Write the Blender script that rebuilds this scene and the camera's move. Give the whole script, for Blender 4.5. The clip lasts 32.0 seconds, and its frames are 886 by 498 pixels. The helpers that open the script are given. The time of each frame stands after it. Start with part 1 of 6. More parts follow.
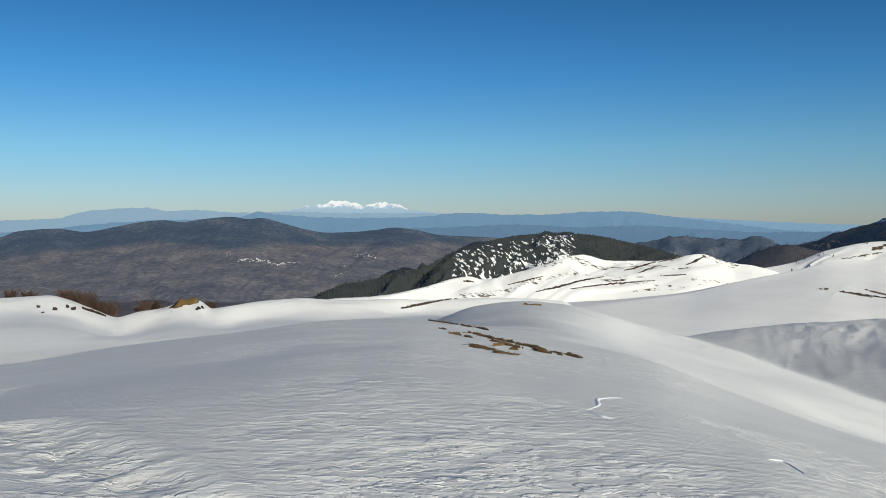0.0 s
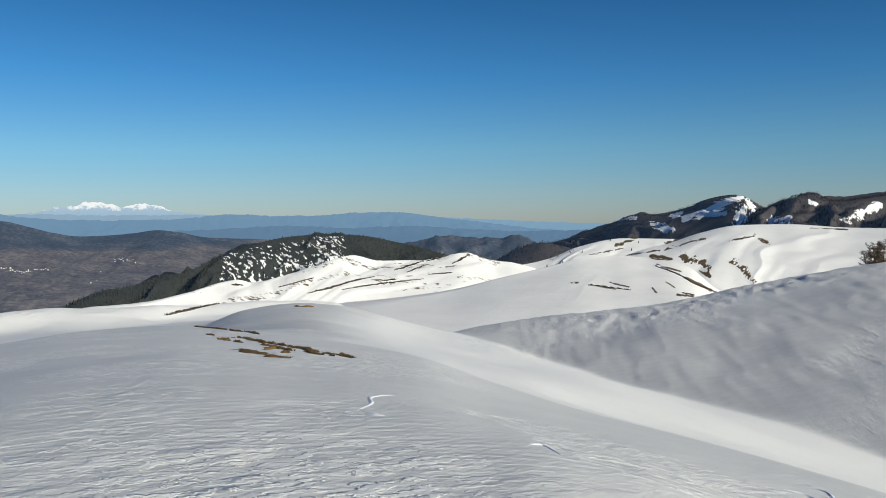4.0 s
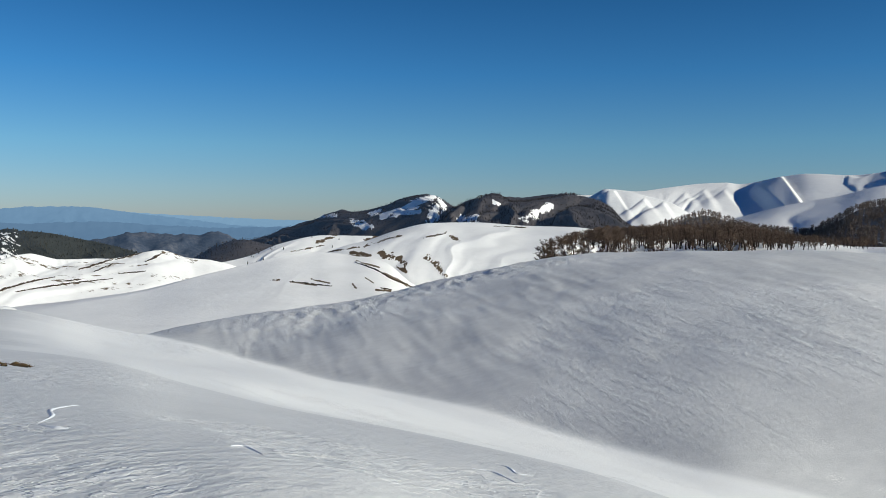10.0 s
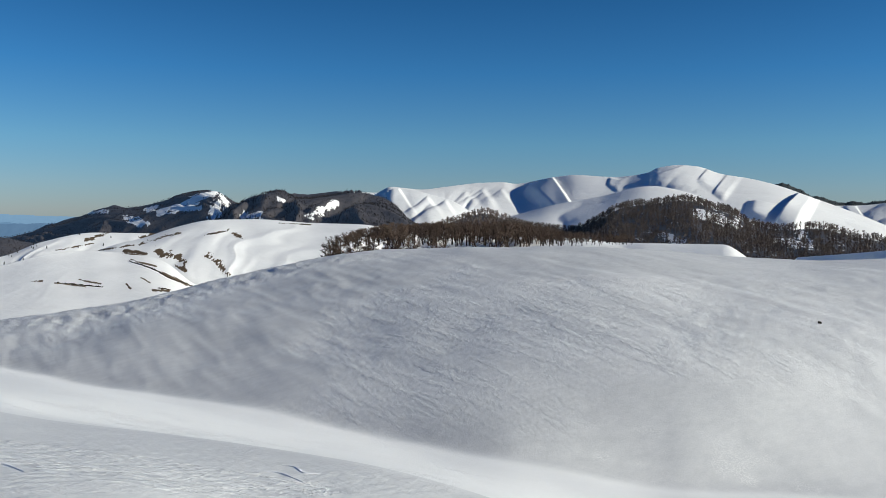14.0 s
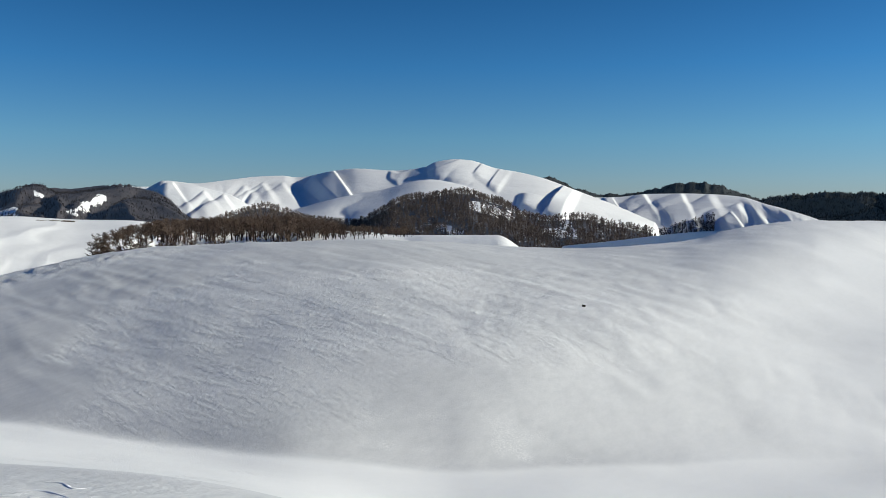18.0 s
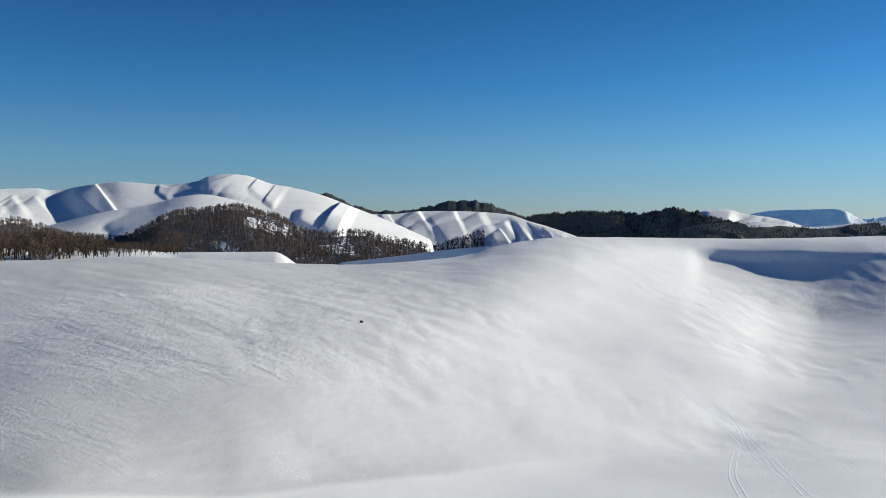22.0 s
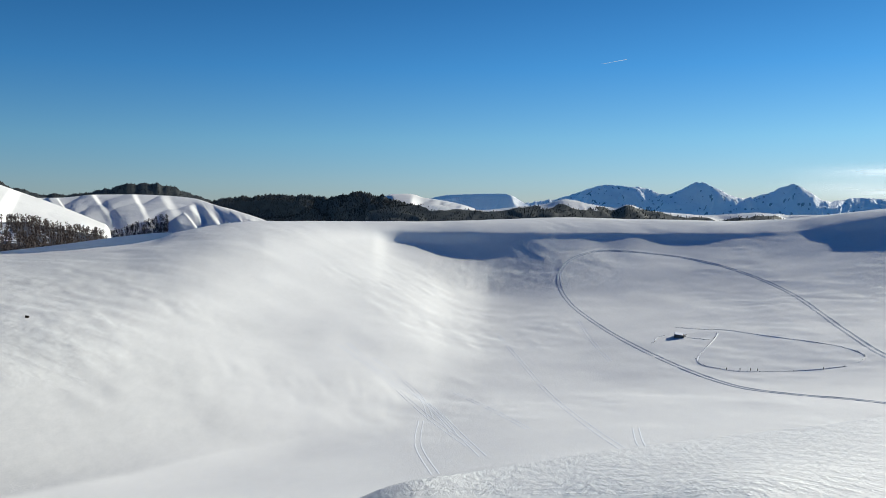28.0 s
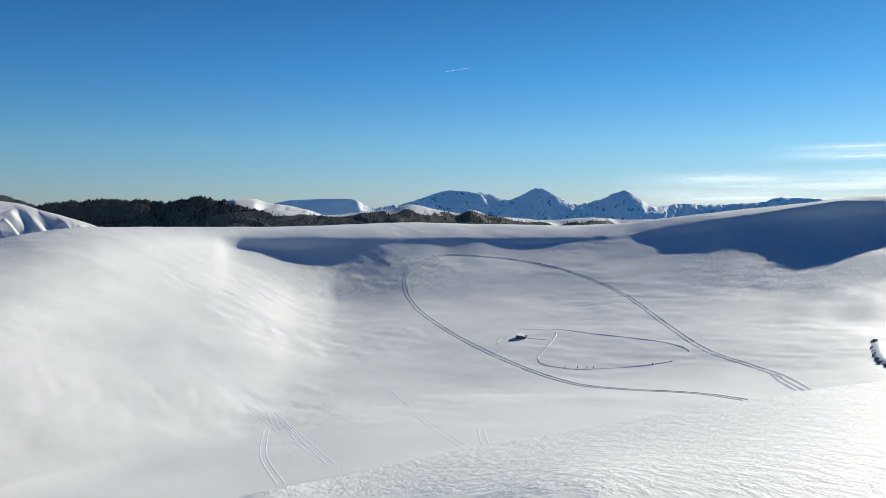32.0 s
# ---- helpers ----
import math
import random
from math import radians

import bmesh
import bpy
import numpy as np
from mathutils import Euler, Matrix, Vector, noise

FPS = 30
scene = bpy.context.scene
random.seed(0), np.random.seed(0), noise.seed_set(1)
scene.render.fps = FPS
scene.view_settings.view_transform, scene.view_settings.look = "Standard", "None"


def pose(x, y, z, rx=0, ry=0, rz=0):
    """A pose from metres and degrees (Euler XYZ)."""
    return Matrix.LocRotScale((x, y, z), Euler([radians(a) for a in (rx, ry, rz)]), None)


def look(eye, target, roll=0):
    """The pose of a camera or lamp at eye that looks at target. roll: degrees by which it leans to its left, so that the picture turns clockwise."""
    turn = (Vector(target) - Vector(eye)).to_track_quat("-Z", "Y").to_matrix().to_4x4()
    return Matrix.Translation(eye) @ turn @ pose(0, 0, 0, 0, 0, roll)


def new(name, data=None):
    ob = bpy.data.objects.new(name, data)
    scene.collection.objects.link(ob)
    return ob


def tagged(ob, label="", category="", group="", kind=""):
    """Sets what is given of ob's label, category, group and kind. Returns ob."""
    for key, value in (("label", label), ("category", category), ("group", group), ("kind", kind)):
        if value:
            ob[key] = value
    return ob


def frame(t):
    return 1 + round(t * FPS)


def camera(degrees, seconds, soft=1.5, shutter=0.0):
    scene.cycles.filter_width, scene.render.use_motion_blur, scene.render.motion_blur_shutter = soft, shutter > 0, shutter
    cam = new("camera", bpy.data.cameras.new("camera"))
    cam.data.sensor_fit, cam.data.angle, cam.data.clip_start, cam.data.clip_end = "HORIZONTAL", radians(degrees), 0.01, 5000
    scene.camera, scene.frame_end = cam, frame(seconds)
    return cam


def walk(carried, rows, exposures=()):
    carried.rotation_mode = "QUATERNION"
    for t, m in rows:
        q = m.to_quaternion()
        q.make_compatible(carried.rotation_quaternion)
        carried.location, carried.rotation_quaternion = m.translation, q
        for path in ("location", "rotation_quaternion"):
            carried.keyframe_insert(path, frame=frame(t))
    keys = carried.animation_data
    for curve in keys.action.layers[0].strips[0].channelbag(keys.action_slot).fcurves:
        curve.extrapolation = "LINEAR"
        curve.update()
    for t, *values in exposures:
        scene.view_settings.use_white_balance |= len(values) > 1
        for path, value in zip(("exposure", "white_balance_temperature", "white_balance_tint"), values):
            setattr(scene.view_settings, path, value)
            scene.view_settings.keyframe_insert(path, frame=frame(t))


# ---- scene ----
cam = camera(55.06, 32.0, soft=0.65)
EYE = 1.6   # eye height over the snow of the hilltop
PATH = [
    (0, pose(0, 0, EYE, 87.90, -0.00, 0.00)),
    (0.5, pose(0, 0, EYE, 87.86, 0.02, -2.20)),
    (1, pose(0, 0, EYE, 87.94, -0.02, -4.40)),
    (1.5, pose(0, 0, EYE, 88.12, -0.07, -6.48)),
    (2, pose(0, 0, EYE, 88.31, 0.05, -8.42)),
    (2.5, pose(0, 0, EYE, 88.36, 0.23, -10.57)),
    (3, pose(0, 0, EYE, 88.23, 0.36, -12.72)),
    (3.5, pose(0, 0, EYE, 88.10, 0.41, -14.16)),
    (5.5, pose(0, 0, EYE, 87.10, 0.19, -19.85)),
    (6, pose(0, 0, EYE, 86.85, 0.21, -21.89)),
    (6.5, pose(0, 0, EYE, 86.72, 0.35, -23.89)),
    (7, pose(0, 0, EYE, 86.76, 0.45, -25.63)),
    (7.5, pose(0, 0, EYE, 86.96, 0.46, -27.34)),
    (8, pose(0, 0, EYE, 87.19, 0.37, -29.14)),
    (8.5, pose(0, 0, EYE, 87.34, 0.32, -31.10)),
    (9, pose(0, 0, EYE, 87.49, 0.25, -32.98)),
    (9.5, pose(0, 0, EYE, 87.64, 0.12, -34.44)),
    (10, pose(0, 0, EYE, 87.67, -0.17, -35.31)),
    (10.5, pose(0, 0, EYE, 87.60, -0.54, -36.64)),
    (11, pose(0, 0, EYE, 87.62, -0.86, -38.58)),
    (11.5, pose(0, 0, EYE, 87.81, -1.10, -40.05)),
    (12, pose(0, 0, EYE, 87.97, -1.23, -41.21)),
    (12.5, pose(0, 0, EYE, 87.95, -1.24, -43.31)),
    (13, pose(0, 0, EYE, 87.75, -0.97, -45.61)),
    (13.5, pose(0, 0, EYE, 87.62, -0.69, -47.54)),
    (14, pose(0, 0, EYE, 87.56, -0.47, -49.67)),
    (14.5, pose(0, 0, EYE, 87.44, -0.29, -51.68)),
    (16.5, pose(0, 0, EYE, 87.10, 0.16, -58.89)),
    (17, pose(0, 0, EYE, 87.11, 0.08, -61.05)),
    (17.5, pose(0, 0, EYE, 87.11, 0.01, -62.86)),
    (18, pose(0, 0, EYE, 87.18, 0.05, -64.28)),
    (18.5, pose(0, 0, EYE, 87.31, 0.29, -66.25)),
    (19, pose(0, 0, EYE, 87.34, 0.52, -68.89)),
    (19.5, pose(0, 0, EYE, 87.49, 0.50, -71.14)),
    (20, pose(0, 0, EYE, 87.80, 0.42, -73.05)),
    (20.5, pose(0, 0, EYE, 88.00, 0.27, -74.43)),
    (21, pose(0, 0, EYE, 88.19, 0.13, -75.93)),
    (21.5, pose(0, 0, EYE, 88.28, -0.03, -77.47)),
    (22, pose(0, 0, EYE, 88.31, -0.19, -79.20)),
    (22.5, pose(0, 0, EYE, 88.35, -0.29, -80.65)),
    (23, pose(0, 0, EYE, 88.44, -0.45, -82.37)),
    (23.5, pose(0, 0, EYE, 88.36, -0.39, -84.41)),
    (24, pose(0, 0, EYE, 88.12, -0.29, -86.60)),
    (24.5, pose(0, 0, EYE, 87.88, -0.29, -87.93)),
    (25, pose(0, 0, EYE, 87.63, -0.36, -89.28)),
    (25.5, pose(0, 0, EYE, 87.49, -0.34, -91.33)),
    (27.5, pose(0, 0, EYE, 87.01, -0.03, -97.01)),
    (28, pose(0, 0, EYE, 87.26, -0.02, -99.91)),
    (28.5, pose(0, 0, EYE, 87.78, 0.13, -102.78)),
    (29, pose(0, 0, EYE, 87.81, 0.06, -104.23)),
    (29.5, pose(0, 0, EYE, 87.73, -0.05, -105.13)),
    (30, pose(0, 0, EYE, 87.58, -0.18, -106.22)),
    (30.5, pose(0, 0, EYE, 87.47, -0.29, -107.17)),
    (31, pose(0, 0, EYE, 87.36, -0.29, -108.09)),
    (31.5, pose(0, 0, EYE, 87.37, -0.19, -109.12)),
    (32, pose(0, 0, EYE, 87.61, 0.01, -110.27)),
]
walk(cam, PATH, [(0.0, 0.09, 6850, 7), (7.0, 0.08, 6650, 7), (13.0, 0.07, 6420, 8), (17.0, 0.07, 6420, 8), (20.0, 0.10, 6450, 8), (25.0, 0.12, 6480, 8), (28.0, 0.14, 6530, 8), (32.0, 0.14, 6550, 8)])

# ---- light: clear winter sky, low sun behind the right shoulder ----
SUN_BEARING, SUN_HEIGHT = 149.0, 20.5


def toward(b, e):
    """Unit vector of a bearing (clockwise from +y) and an elevation, in degrees."""
    b, e = radians(b), radians(e)
    return Vector((math.sin(b) * math.cos(e), math.cos(b) * math.cos(e), math.sin(e)))


world = bpy.data.worlds.new("sky")
scene.world = world
world.use_nodes = True
wn = world.node_tree.nodes
sky = wn.new("ShaderNodeTexSky")
sky.sky_type = "NISHITA"
sky.sun_disc = False
sky.sun_elevation = radians(SUN_HEIGHT)
sky.sun_rotation = radians(SUN_BEARING)
sky.altitude = 1700
sky.air_density, sky.dust_density, sky.ozone_density = 1.0, 0.3, 2.0
wn["Background"].inputs["Strength"].default_value = 0.095
# the deep blue of clear mountain air, paler towards the horizon all round
wl = world.node_tree.links
up = wn.new("ShaderNodeSeparateXYZ")
wl.new(wn.new("ShaderNodeTexCoord").outputs["Generated"], up.inputs[0])
air = wn.new("ShaderNodeValToRGB")
while len(air.color_ramp.elements) < 7:
    air.color_ramp.elements.new(0.5)
for el, (p, c) in zip(air.color_ramp.elements, [(0.0, (0.43, 0.52, 0.74)), (0.03, (0.43, 0.575, 0.79)), (0.08, (0.37, 0.635, 0.84)), (0.16, (0.20, 0.56, 0.87)), (0.28, (0.11, 0.41, 0.68)), (0.55, (0.05, 0.24, 0.56)), (0.95, (0.03, 0.17, 0.50))]):
    el.position, el.color = p, (*c, 1)
wl.new(up.outputs[2], air.inputs[0])
tint = wn.new("ShaderNodeMix")
tint.data_type, tint.blend_type = "RGBA", "MULTIPLY"
tint.inputs[0].default_value = 1.0
wl.new(sky.outputs[0], tint.inputs[6])
wl.new(air.outputs[0], tint.inputs[7])
wl.new(tint.outputs[2], wn["Background"].inputs["Color"])

sun = new("sun", bpy.data.lights.new("sun", "SUN"))
sun.data.energy, sun.data.angle, sun.data.color = 5.0, radians(0.53), (1.0, 0.972, 0.86)
sun.matrix_world = look(toward(SUN_BEARING, SUN_HEIGHT) * 100, (0, 0, 0))
scene.view_settings.exposure = 0.0

# ---- materials ----
def material(name):
    m = bpy.data.materials.new(name)
    m.use_nodes = True
    return m, m.node_tree.nodes, m.node_tree.links, m.node_tree.nodes["Principled BSDF"]


def noise_node(nodes, links, vec, scale, detail=4.0, rough=0.55, stretch=None, turn=0.0):
    n = nodes.new("ShaderNodeTexNoise")
    n.inputs["Scale"].default_value, n.inputs["Detail"].default_value, n.inputs["Roughness"].default_value = scale, detail, rough
    if stretch:
        mp = nodes.new("ShaderNodeMapping")
        mp.inputs["Scale"].default_value = stretch
        mp.inputs["Rotation"].default_value = (0, 0, radians(turn))
        links.new(vec, mp.inputs["Vector"])
        vec = mp.outputs[0]
    links.new(vec, n.inputs["Vector"])
    return n.outputs["Fac"]


def ramp(nodes, links, fac, stops):
    r = nodes.new("ShaderNodeValToRGB")
    while len(r.color_ramp.elements) < len(stops):
        r.color_ramp.elements.new(0.5)
    for el, (p, c) in zip(r.color_ramp.elements, stops):
        el.position, el.color = p, (*c, 1)
    links.new(fac, r.inputs[0])
    return r.outputs[0]


def mix(nodes, links, fac, a, b):
    x = nodes.new("ShaderNodeMix")
    x.data_type = "RGBA"
    for i, v in ((0, fac), (6, a), (7, b)):
        if isinstance(v, (int, float)):
            x.inputs[i].default_value = v
        elif isinstance(v, tuple):
            x.inputs[i].default_value = (*v, 1)
        else:
            links.new(v, x.inputs[i])
    return x.outputs[2]


def maths(nodes, links, op, a, b=0.0):
    x = nodes.new("ShaderNodeMath")
    x.operation = op
    for i, v in ((0, a), (1, b)):
        if isinstance(v, (int, float)):
            x.inputs[i].default_value = v
        else:
            links.new(v, x.inputs[i])
    return x.outputs[0]


def bump(nodes, links, height, strength, distance):
    b = nodes.new("ShaderNodeBump")
    b.inputs["Strength"].default_value, b.inputs["Distance"].default_value = strength, distance
    links.new(height, b.inputs["Height"])
    return b.outputs[0]


def attribute(nodes, name):
    a = nodes.new("ShaderNodeAttribute")
    a.attribute_name = name
    return a.outputs["Fac"]


WIND = 25   # direction of the wind-carved streaks in the snow


def ground_material():
    """Wind-packed snow up high; brown winter woodland where the land lies below the snow line."""
    m, n, l, bsdf = material("wind_packed_snow")
    pos = n.new("ShaderNodeNewGeometry").outputs["Position"]
    fine = noise_node(n, l, pos, 6.0, 6, 0.65, (0.6, 1.2, 1.0), WIND)
    mid = noise_node(n, l, pos, 0.6, 9, 0.74, (0.55, 1.2, 1.0), WIND)
    broad = noise_node(n, l, pos, 0.035, 4, 0.5)
    turned = n.new("ShaderNodeMapping")
    turned.inputs["Rotation"].default_value = (0, 0, radians(-71))
    l.new(pos, turned.inputs["Vector"])
    streak = noise_node(n, l, turned.outputs[0], 0.28, 9, 0.70, (0.30, 1.4, 1.0))
    grade = maths(n, l, "ADD", maths(n, l, "MULTIPLY", broad, 0.25), maths(n, l, "ADD", maths(n, l, "ADD", maths(n, l, "MULTIPLY", mid, 0.32), maths(n, l, "MULTIPLY", fine, 0.16)), maths(n, l, "ADD", 0.09, maths(n, l, "MULTIPLY", streak, maths(n, l, "MULTIPLY", attribute(n, "ribbed"), 0.12)))))
    # flakes of broken crust, the glint of their lit edges painted in as paler snow
    crust = attribute(n, "crust")
    flake = ramp(n, l, noise_node(n, l, pos, 5.5, 4, 0.6, (0.7, 1.3, 1.0)), [(0.50, (0, 0, 0)), (0.56, (1, 1, 1))])
    flake = maths(n, l, "MULTIPLY", flake, crust)
    slab = maths(n, l, "MULTIPLY", ramp(n, l, noise_node(n, l, pos, 0.75, 5, 0.62), [(0.46, (0, 0, 0)), (0.58, (1, 1, 1))]), crust)
    # grazing light painted in: greyer snow, and brighter snow where 'drift' says sunlit
    grazing_grey = ramp(n, l, grade, [(0.38, (0.545, 0.55, 0.55)), (0.5, (0.65, 0.65, 0.645)), (0.62, (0.765, 0.76, 0.75))])
    sunlit_white = ramp(n, l, grade, [(0.32, (0.84, 0.835, 0.815)), (0.5, (0.885, 0.88, 0.86)), (0.66, (0.925, 0.92, 0.90))])
    white = mix(n, l, maths(n, l, "MAXIMUM", attribute(n, "drift"), maths(n, l, "MINIMUM", maths(n, l, "MULTIPLY", flake, 3.2), 0.9)), grazing_grey, sunlit_white)
    land = ramp(n, l, noise_node(n, l, pos, 0.012, 8, 0.65),
                [(0.30, (0.050, 0.046, 0.052)), (0.5, (0.092, 0.078, 0.076)), (0.68, (0.145, 0.118, 0.105)), (0.8, (0.20, 0.165, 0.14))])
    low = attribute(n, "land")
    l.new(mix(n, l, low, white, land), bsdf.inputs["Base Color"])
    bsdf.inputs["Roughness"].default_value = 0.62
    bsdf.inputs["Specular IOR Level"].default_value = 0.25
    # sastrugi: low blades of packed snow along the wind, and small knobs on the far slopes
    blade = ramp(n, l, noise_node(n, l, turned.outputs[0], 0.42, 7, 0.66, (0.38, 1.3, 1.0)), [(0.50, (0, 0, 0)), (0.62, (1, 1, 1))])
    knob = noise_node(n, l, pos, 1.4, 6, 0.75, (0.7, 1.2, 1.0), 40)
    carved = maths(n, l, "ADD", maths(n, l, "MULTIPLY", blade, 0.07), maths(n, l, "MULTIPLY", knob, 0.16))
    grain = noise_node(n, l, pos, 28.0, 3, 0.6)
    h = maths(n, l, "ADD", maths(n, l, "ADD", maths(n, l, "MULTIPLY", ramp(n, l, fine, [(0.40, (0, 0, 0)), (0.72, (1, 1, 1))]), 0.016), maths(n, l, "MULTIPLY", grain, 0.006)), maths(n, l, "MULTIPLY", mid, 0.05))
    h = maths(n, l, "ADD", h, maths(n, l, "ADD", maths(n, l, "MULTIPLY", flake, 0.04), maths(n, l, "MULTIPLY", slab, 0.05)))
    h = maths(n, l, "ADD", h, maths(n, l, "MULTIPLY", carved, attribute(n, "ribbed")))
    l.new(bump(n, l, h, 1.0, 0.6), bsdf.inputs["Normal"])
    return m


def mountain_material(name, rock_dark, rock_light, scale, snow=(0.91, 0.905, 0.885), relief=4.0, air=None):
    """Snow and bare ground on a mountain: the attribute 'bare' (0 to 1) says how much of the ground shows."""
    m, n, l, bsdf = material(name)
    pos = n.new("ShaderNodeNewGeometry").outputs["Position"]
    fine = noise_node(n, l, pos, scale * 6, 8, 0.65)
    broad = noise_node(n, l, pos, scale, 6, 0.6)
    bare = attribute(n, "bare")
    edge = maths(n, l, "ADD", bare, maths(n, l, "MULTIPLY", maths(n, l, "SUBTRACT", fine, 0.5), 0.9))
    mask = ramp(n, l, edge, [(0.46, (0, 0, 0)), (0.54, (1, 1, 1))])
    rock = ramp(n, l, maths(n, l, "ADD", maths(n, l, "MULTIPLY", broad, 0.5), maths(n, l, "MULTIPLY", fine, 0.5)), [(0.3, rock_dark), (0.7, rock_light)])
    white = ramp(n, l, broad, [(0.35, tuple(c * 0.93 for c in snow)), (0.6, snow)])
    l.new(mix(n, l, mask, white, rock), bsdf.inputs["Base Color"])
    bsdf.inputs["Roughness"].default_value = 0.75
    bsdf.inputs["Specular IOR Level"].default_value = 0.15
    l.new(bump(n, l, fine, 0.6, relief), bsdf.inputs["Normal"])
    if air:                         # haze put in as a glow of the surface, on nearer wooded hills too
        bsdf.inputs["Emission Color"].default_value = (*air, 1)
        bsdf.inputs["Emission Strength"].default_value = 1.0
    return m


def valley_material():
    """Winter woods above, blued to paint in the haze, brown scrub and pale fields below; the attribute 'bare' says
    which.
    """
    m, n, l, bsdf = material("valley_woods_and_fields")
    pos = n.new("ShaderNodeNewGeometry").outputs["Position"]
    fine = noise_node(n, l, pos, 0.11, 7, 0.68, (1.0, 0.45, 1.0))
    broad = noise_node(n, l, pos, 0.011, 6, 0.62)
    spots = noise_node(n, l, pos, 0.045, 5, 0.6)
    grade = maths(n, l, "ADD", maths(n, l, "MULTIPLY", broad, 0.45), maths(n, l, "MULTIPLY", fine, 0.55))
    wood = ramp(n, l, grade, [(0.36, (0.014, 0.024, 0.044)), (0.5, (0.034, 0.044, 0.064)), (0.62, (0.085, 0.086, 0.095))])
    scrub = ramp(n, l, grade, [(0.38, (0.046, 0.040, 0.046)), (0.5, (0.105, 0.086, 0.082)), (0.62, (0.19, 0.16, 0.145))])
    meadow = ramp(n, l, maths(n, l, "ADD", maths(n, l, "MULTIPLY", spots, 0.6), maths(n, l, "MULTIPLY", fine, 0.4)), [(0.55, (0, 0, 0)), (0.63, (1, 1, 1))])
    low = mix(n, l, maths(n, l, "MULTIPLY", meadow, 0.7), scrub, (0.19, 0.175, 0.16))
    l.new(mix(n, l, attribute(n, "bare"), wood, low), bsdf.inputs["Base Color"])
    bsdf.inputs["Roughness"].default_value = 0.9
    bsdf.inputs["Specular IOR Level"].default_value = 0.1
    # a bluish glow over all of it paints in more haze
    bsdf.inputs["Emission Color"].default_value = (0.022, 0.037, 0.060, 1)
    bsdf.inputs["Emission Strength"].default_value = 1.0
    l.new(bump(n, l, fine, 0.7, 2.0), bsdf.inputs["Normal"])
    return m


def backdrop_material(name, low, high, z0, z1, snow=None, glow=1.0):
    """A far range drawn as its own glow: the haze over it is painted into the emission."""
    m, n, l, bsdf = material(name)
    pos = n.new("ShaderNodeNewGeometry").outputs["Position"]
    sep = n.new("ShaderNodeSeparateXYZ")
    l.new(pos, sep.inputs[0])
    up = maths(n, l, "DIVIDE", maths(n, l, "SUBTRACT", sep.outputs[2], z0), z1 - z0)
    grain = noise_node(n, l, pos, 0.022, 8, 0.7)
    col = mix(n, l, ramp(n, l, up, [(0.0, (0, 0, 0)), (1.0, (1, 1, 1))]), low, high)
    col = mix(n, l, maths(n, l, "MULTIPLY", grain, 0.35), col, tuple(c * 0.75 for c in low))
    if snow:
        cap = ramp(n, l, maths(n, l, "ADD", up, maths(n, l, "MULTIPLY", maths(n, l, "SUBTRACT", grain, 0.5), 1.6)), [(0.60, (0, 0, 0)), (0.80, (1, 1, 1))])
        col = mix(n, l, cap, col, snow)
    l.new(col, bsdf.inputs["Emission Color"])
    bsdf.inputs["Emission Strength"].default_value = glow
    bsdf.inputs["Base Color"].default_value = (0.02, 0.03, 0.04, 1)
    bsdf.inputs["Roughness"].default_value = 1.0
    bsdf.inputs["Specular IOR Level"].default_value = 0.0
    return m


def plain(name, dark, light, scale, rough=0.8, relief=0.02, coat=0.2):
    m, n, l, bsdf = material(name)
    pos = n.new("ShaderNodeNewGeometry").outputs["Position"]
    a = noise_node(n, l, pos, scale, 6, 0.6)
    rnd = n.new("ShaderNodeObjectInfo").outputs["Random"]
    isl = n.new("ShaderNodeNewGeometry").outputs["Random Per Island"]
    fac = maths(n, l, "ADD", maths(n, l, "MULTIPLY", a, 0.5), maths(n, l, "ADD", maths(n, l, "MULTIPLY", rnd, 0.2), maths(n, l, "MULTIPLY", isl, 0.3)))
    l.new(ramp(n, l, fac, [(0.2, dark), (0.8, light)]), bsdf.inputs["Base Color"])
    bsdf.inputs["Roughness"].default_value = rough
    bsdf.inputs["Specular IOR Level"].default_value = coat
    l.new(bump(n, l, a, 0.5, relief), bsdf.inputs["Normal"])
    return m


SNOW = ground_material()

# ---- the lie of the land ----
def pchip(x, y, q):
    """Smooth curve through (x, y) with no overshoot, at q; straight on past both ends."""
    x, y, q = np.asarray(x, float), np.asarray(y, float), np.asarray(q, float)
    h, s = np.diff(x), np.diff(y) / np.diff(x)
    d = np.zeros_like(y)
    d[0], d[-1] = s[0], s[-1]
    for i in range(1, len(x) - 1):
        if s[i - 1] * s[i] > 0:
            a, b = 2 * h[i] + h[i - 1], h[i] + 2 * h[i - 1]
            d[i] = (a + b) / (a / s[i - 1] + b / s[i])
    i = np.clip(np.searchsorted(x, q) - 1, 0, len(x) - 2)
    u = np.clip((q - x[i]) / h[i], 0, 1)
    out = (y[i] * (1 + 2 * u) * (1 - u) ** 2 + d[i] * h[i] * u * (1 - u) ** 2
           + y[i + 1] * u * u * (3 - 2 * u) - d[i + 1] * h[i] * u * u * (1 - u))
    return out + np.where(q < x[0], (q - x[0]) * d[0], 0) + np.where(q > x[-1], (q - x[-1]) * d[-1], 0)


def lattice(ix, iy, seed):
    v = np.sin(ix * 127.1 + iy * 311.7 + seed * 74.7) * 43758.5453
    return v - np.floor(v)


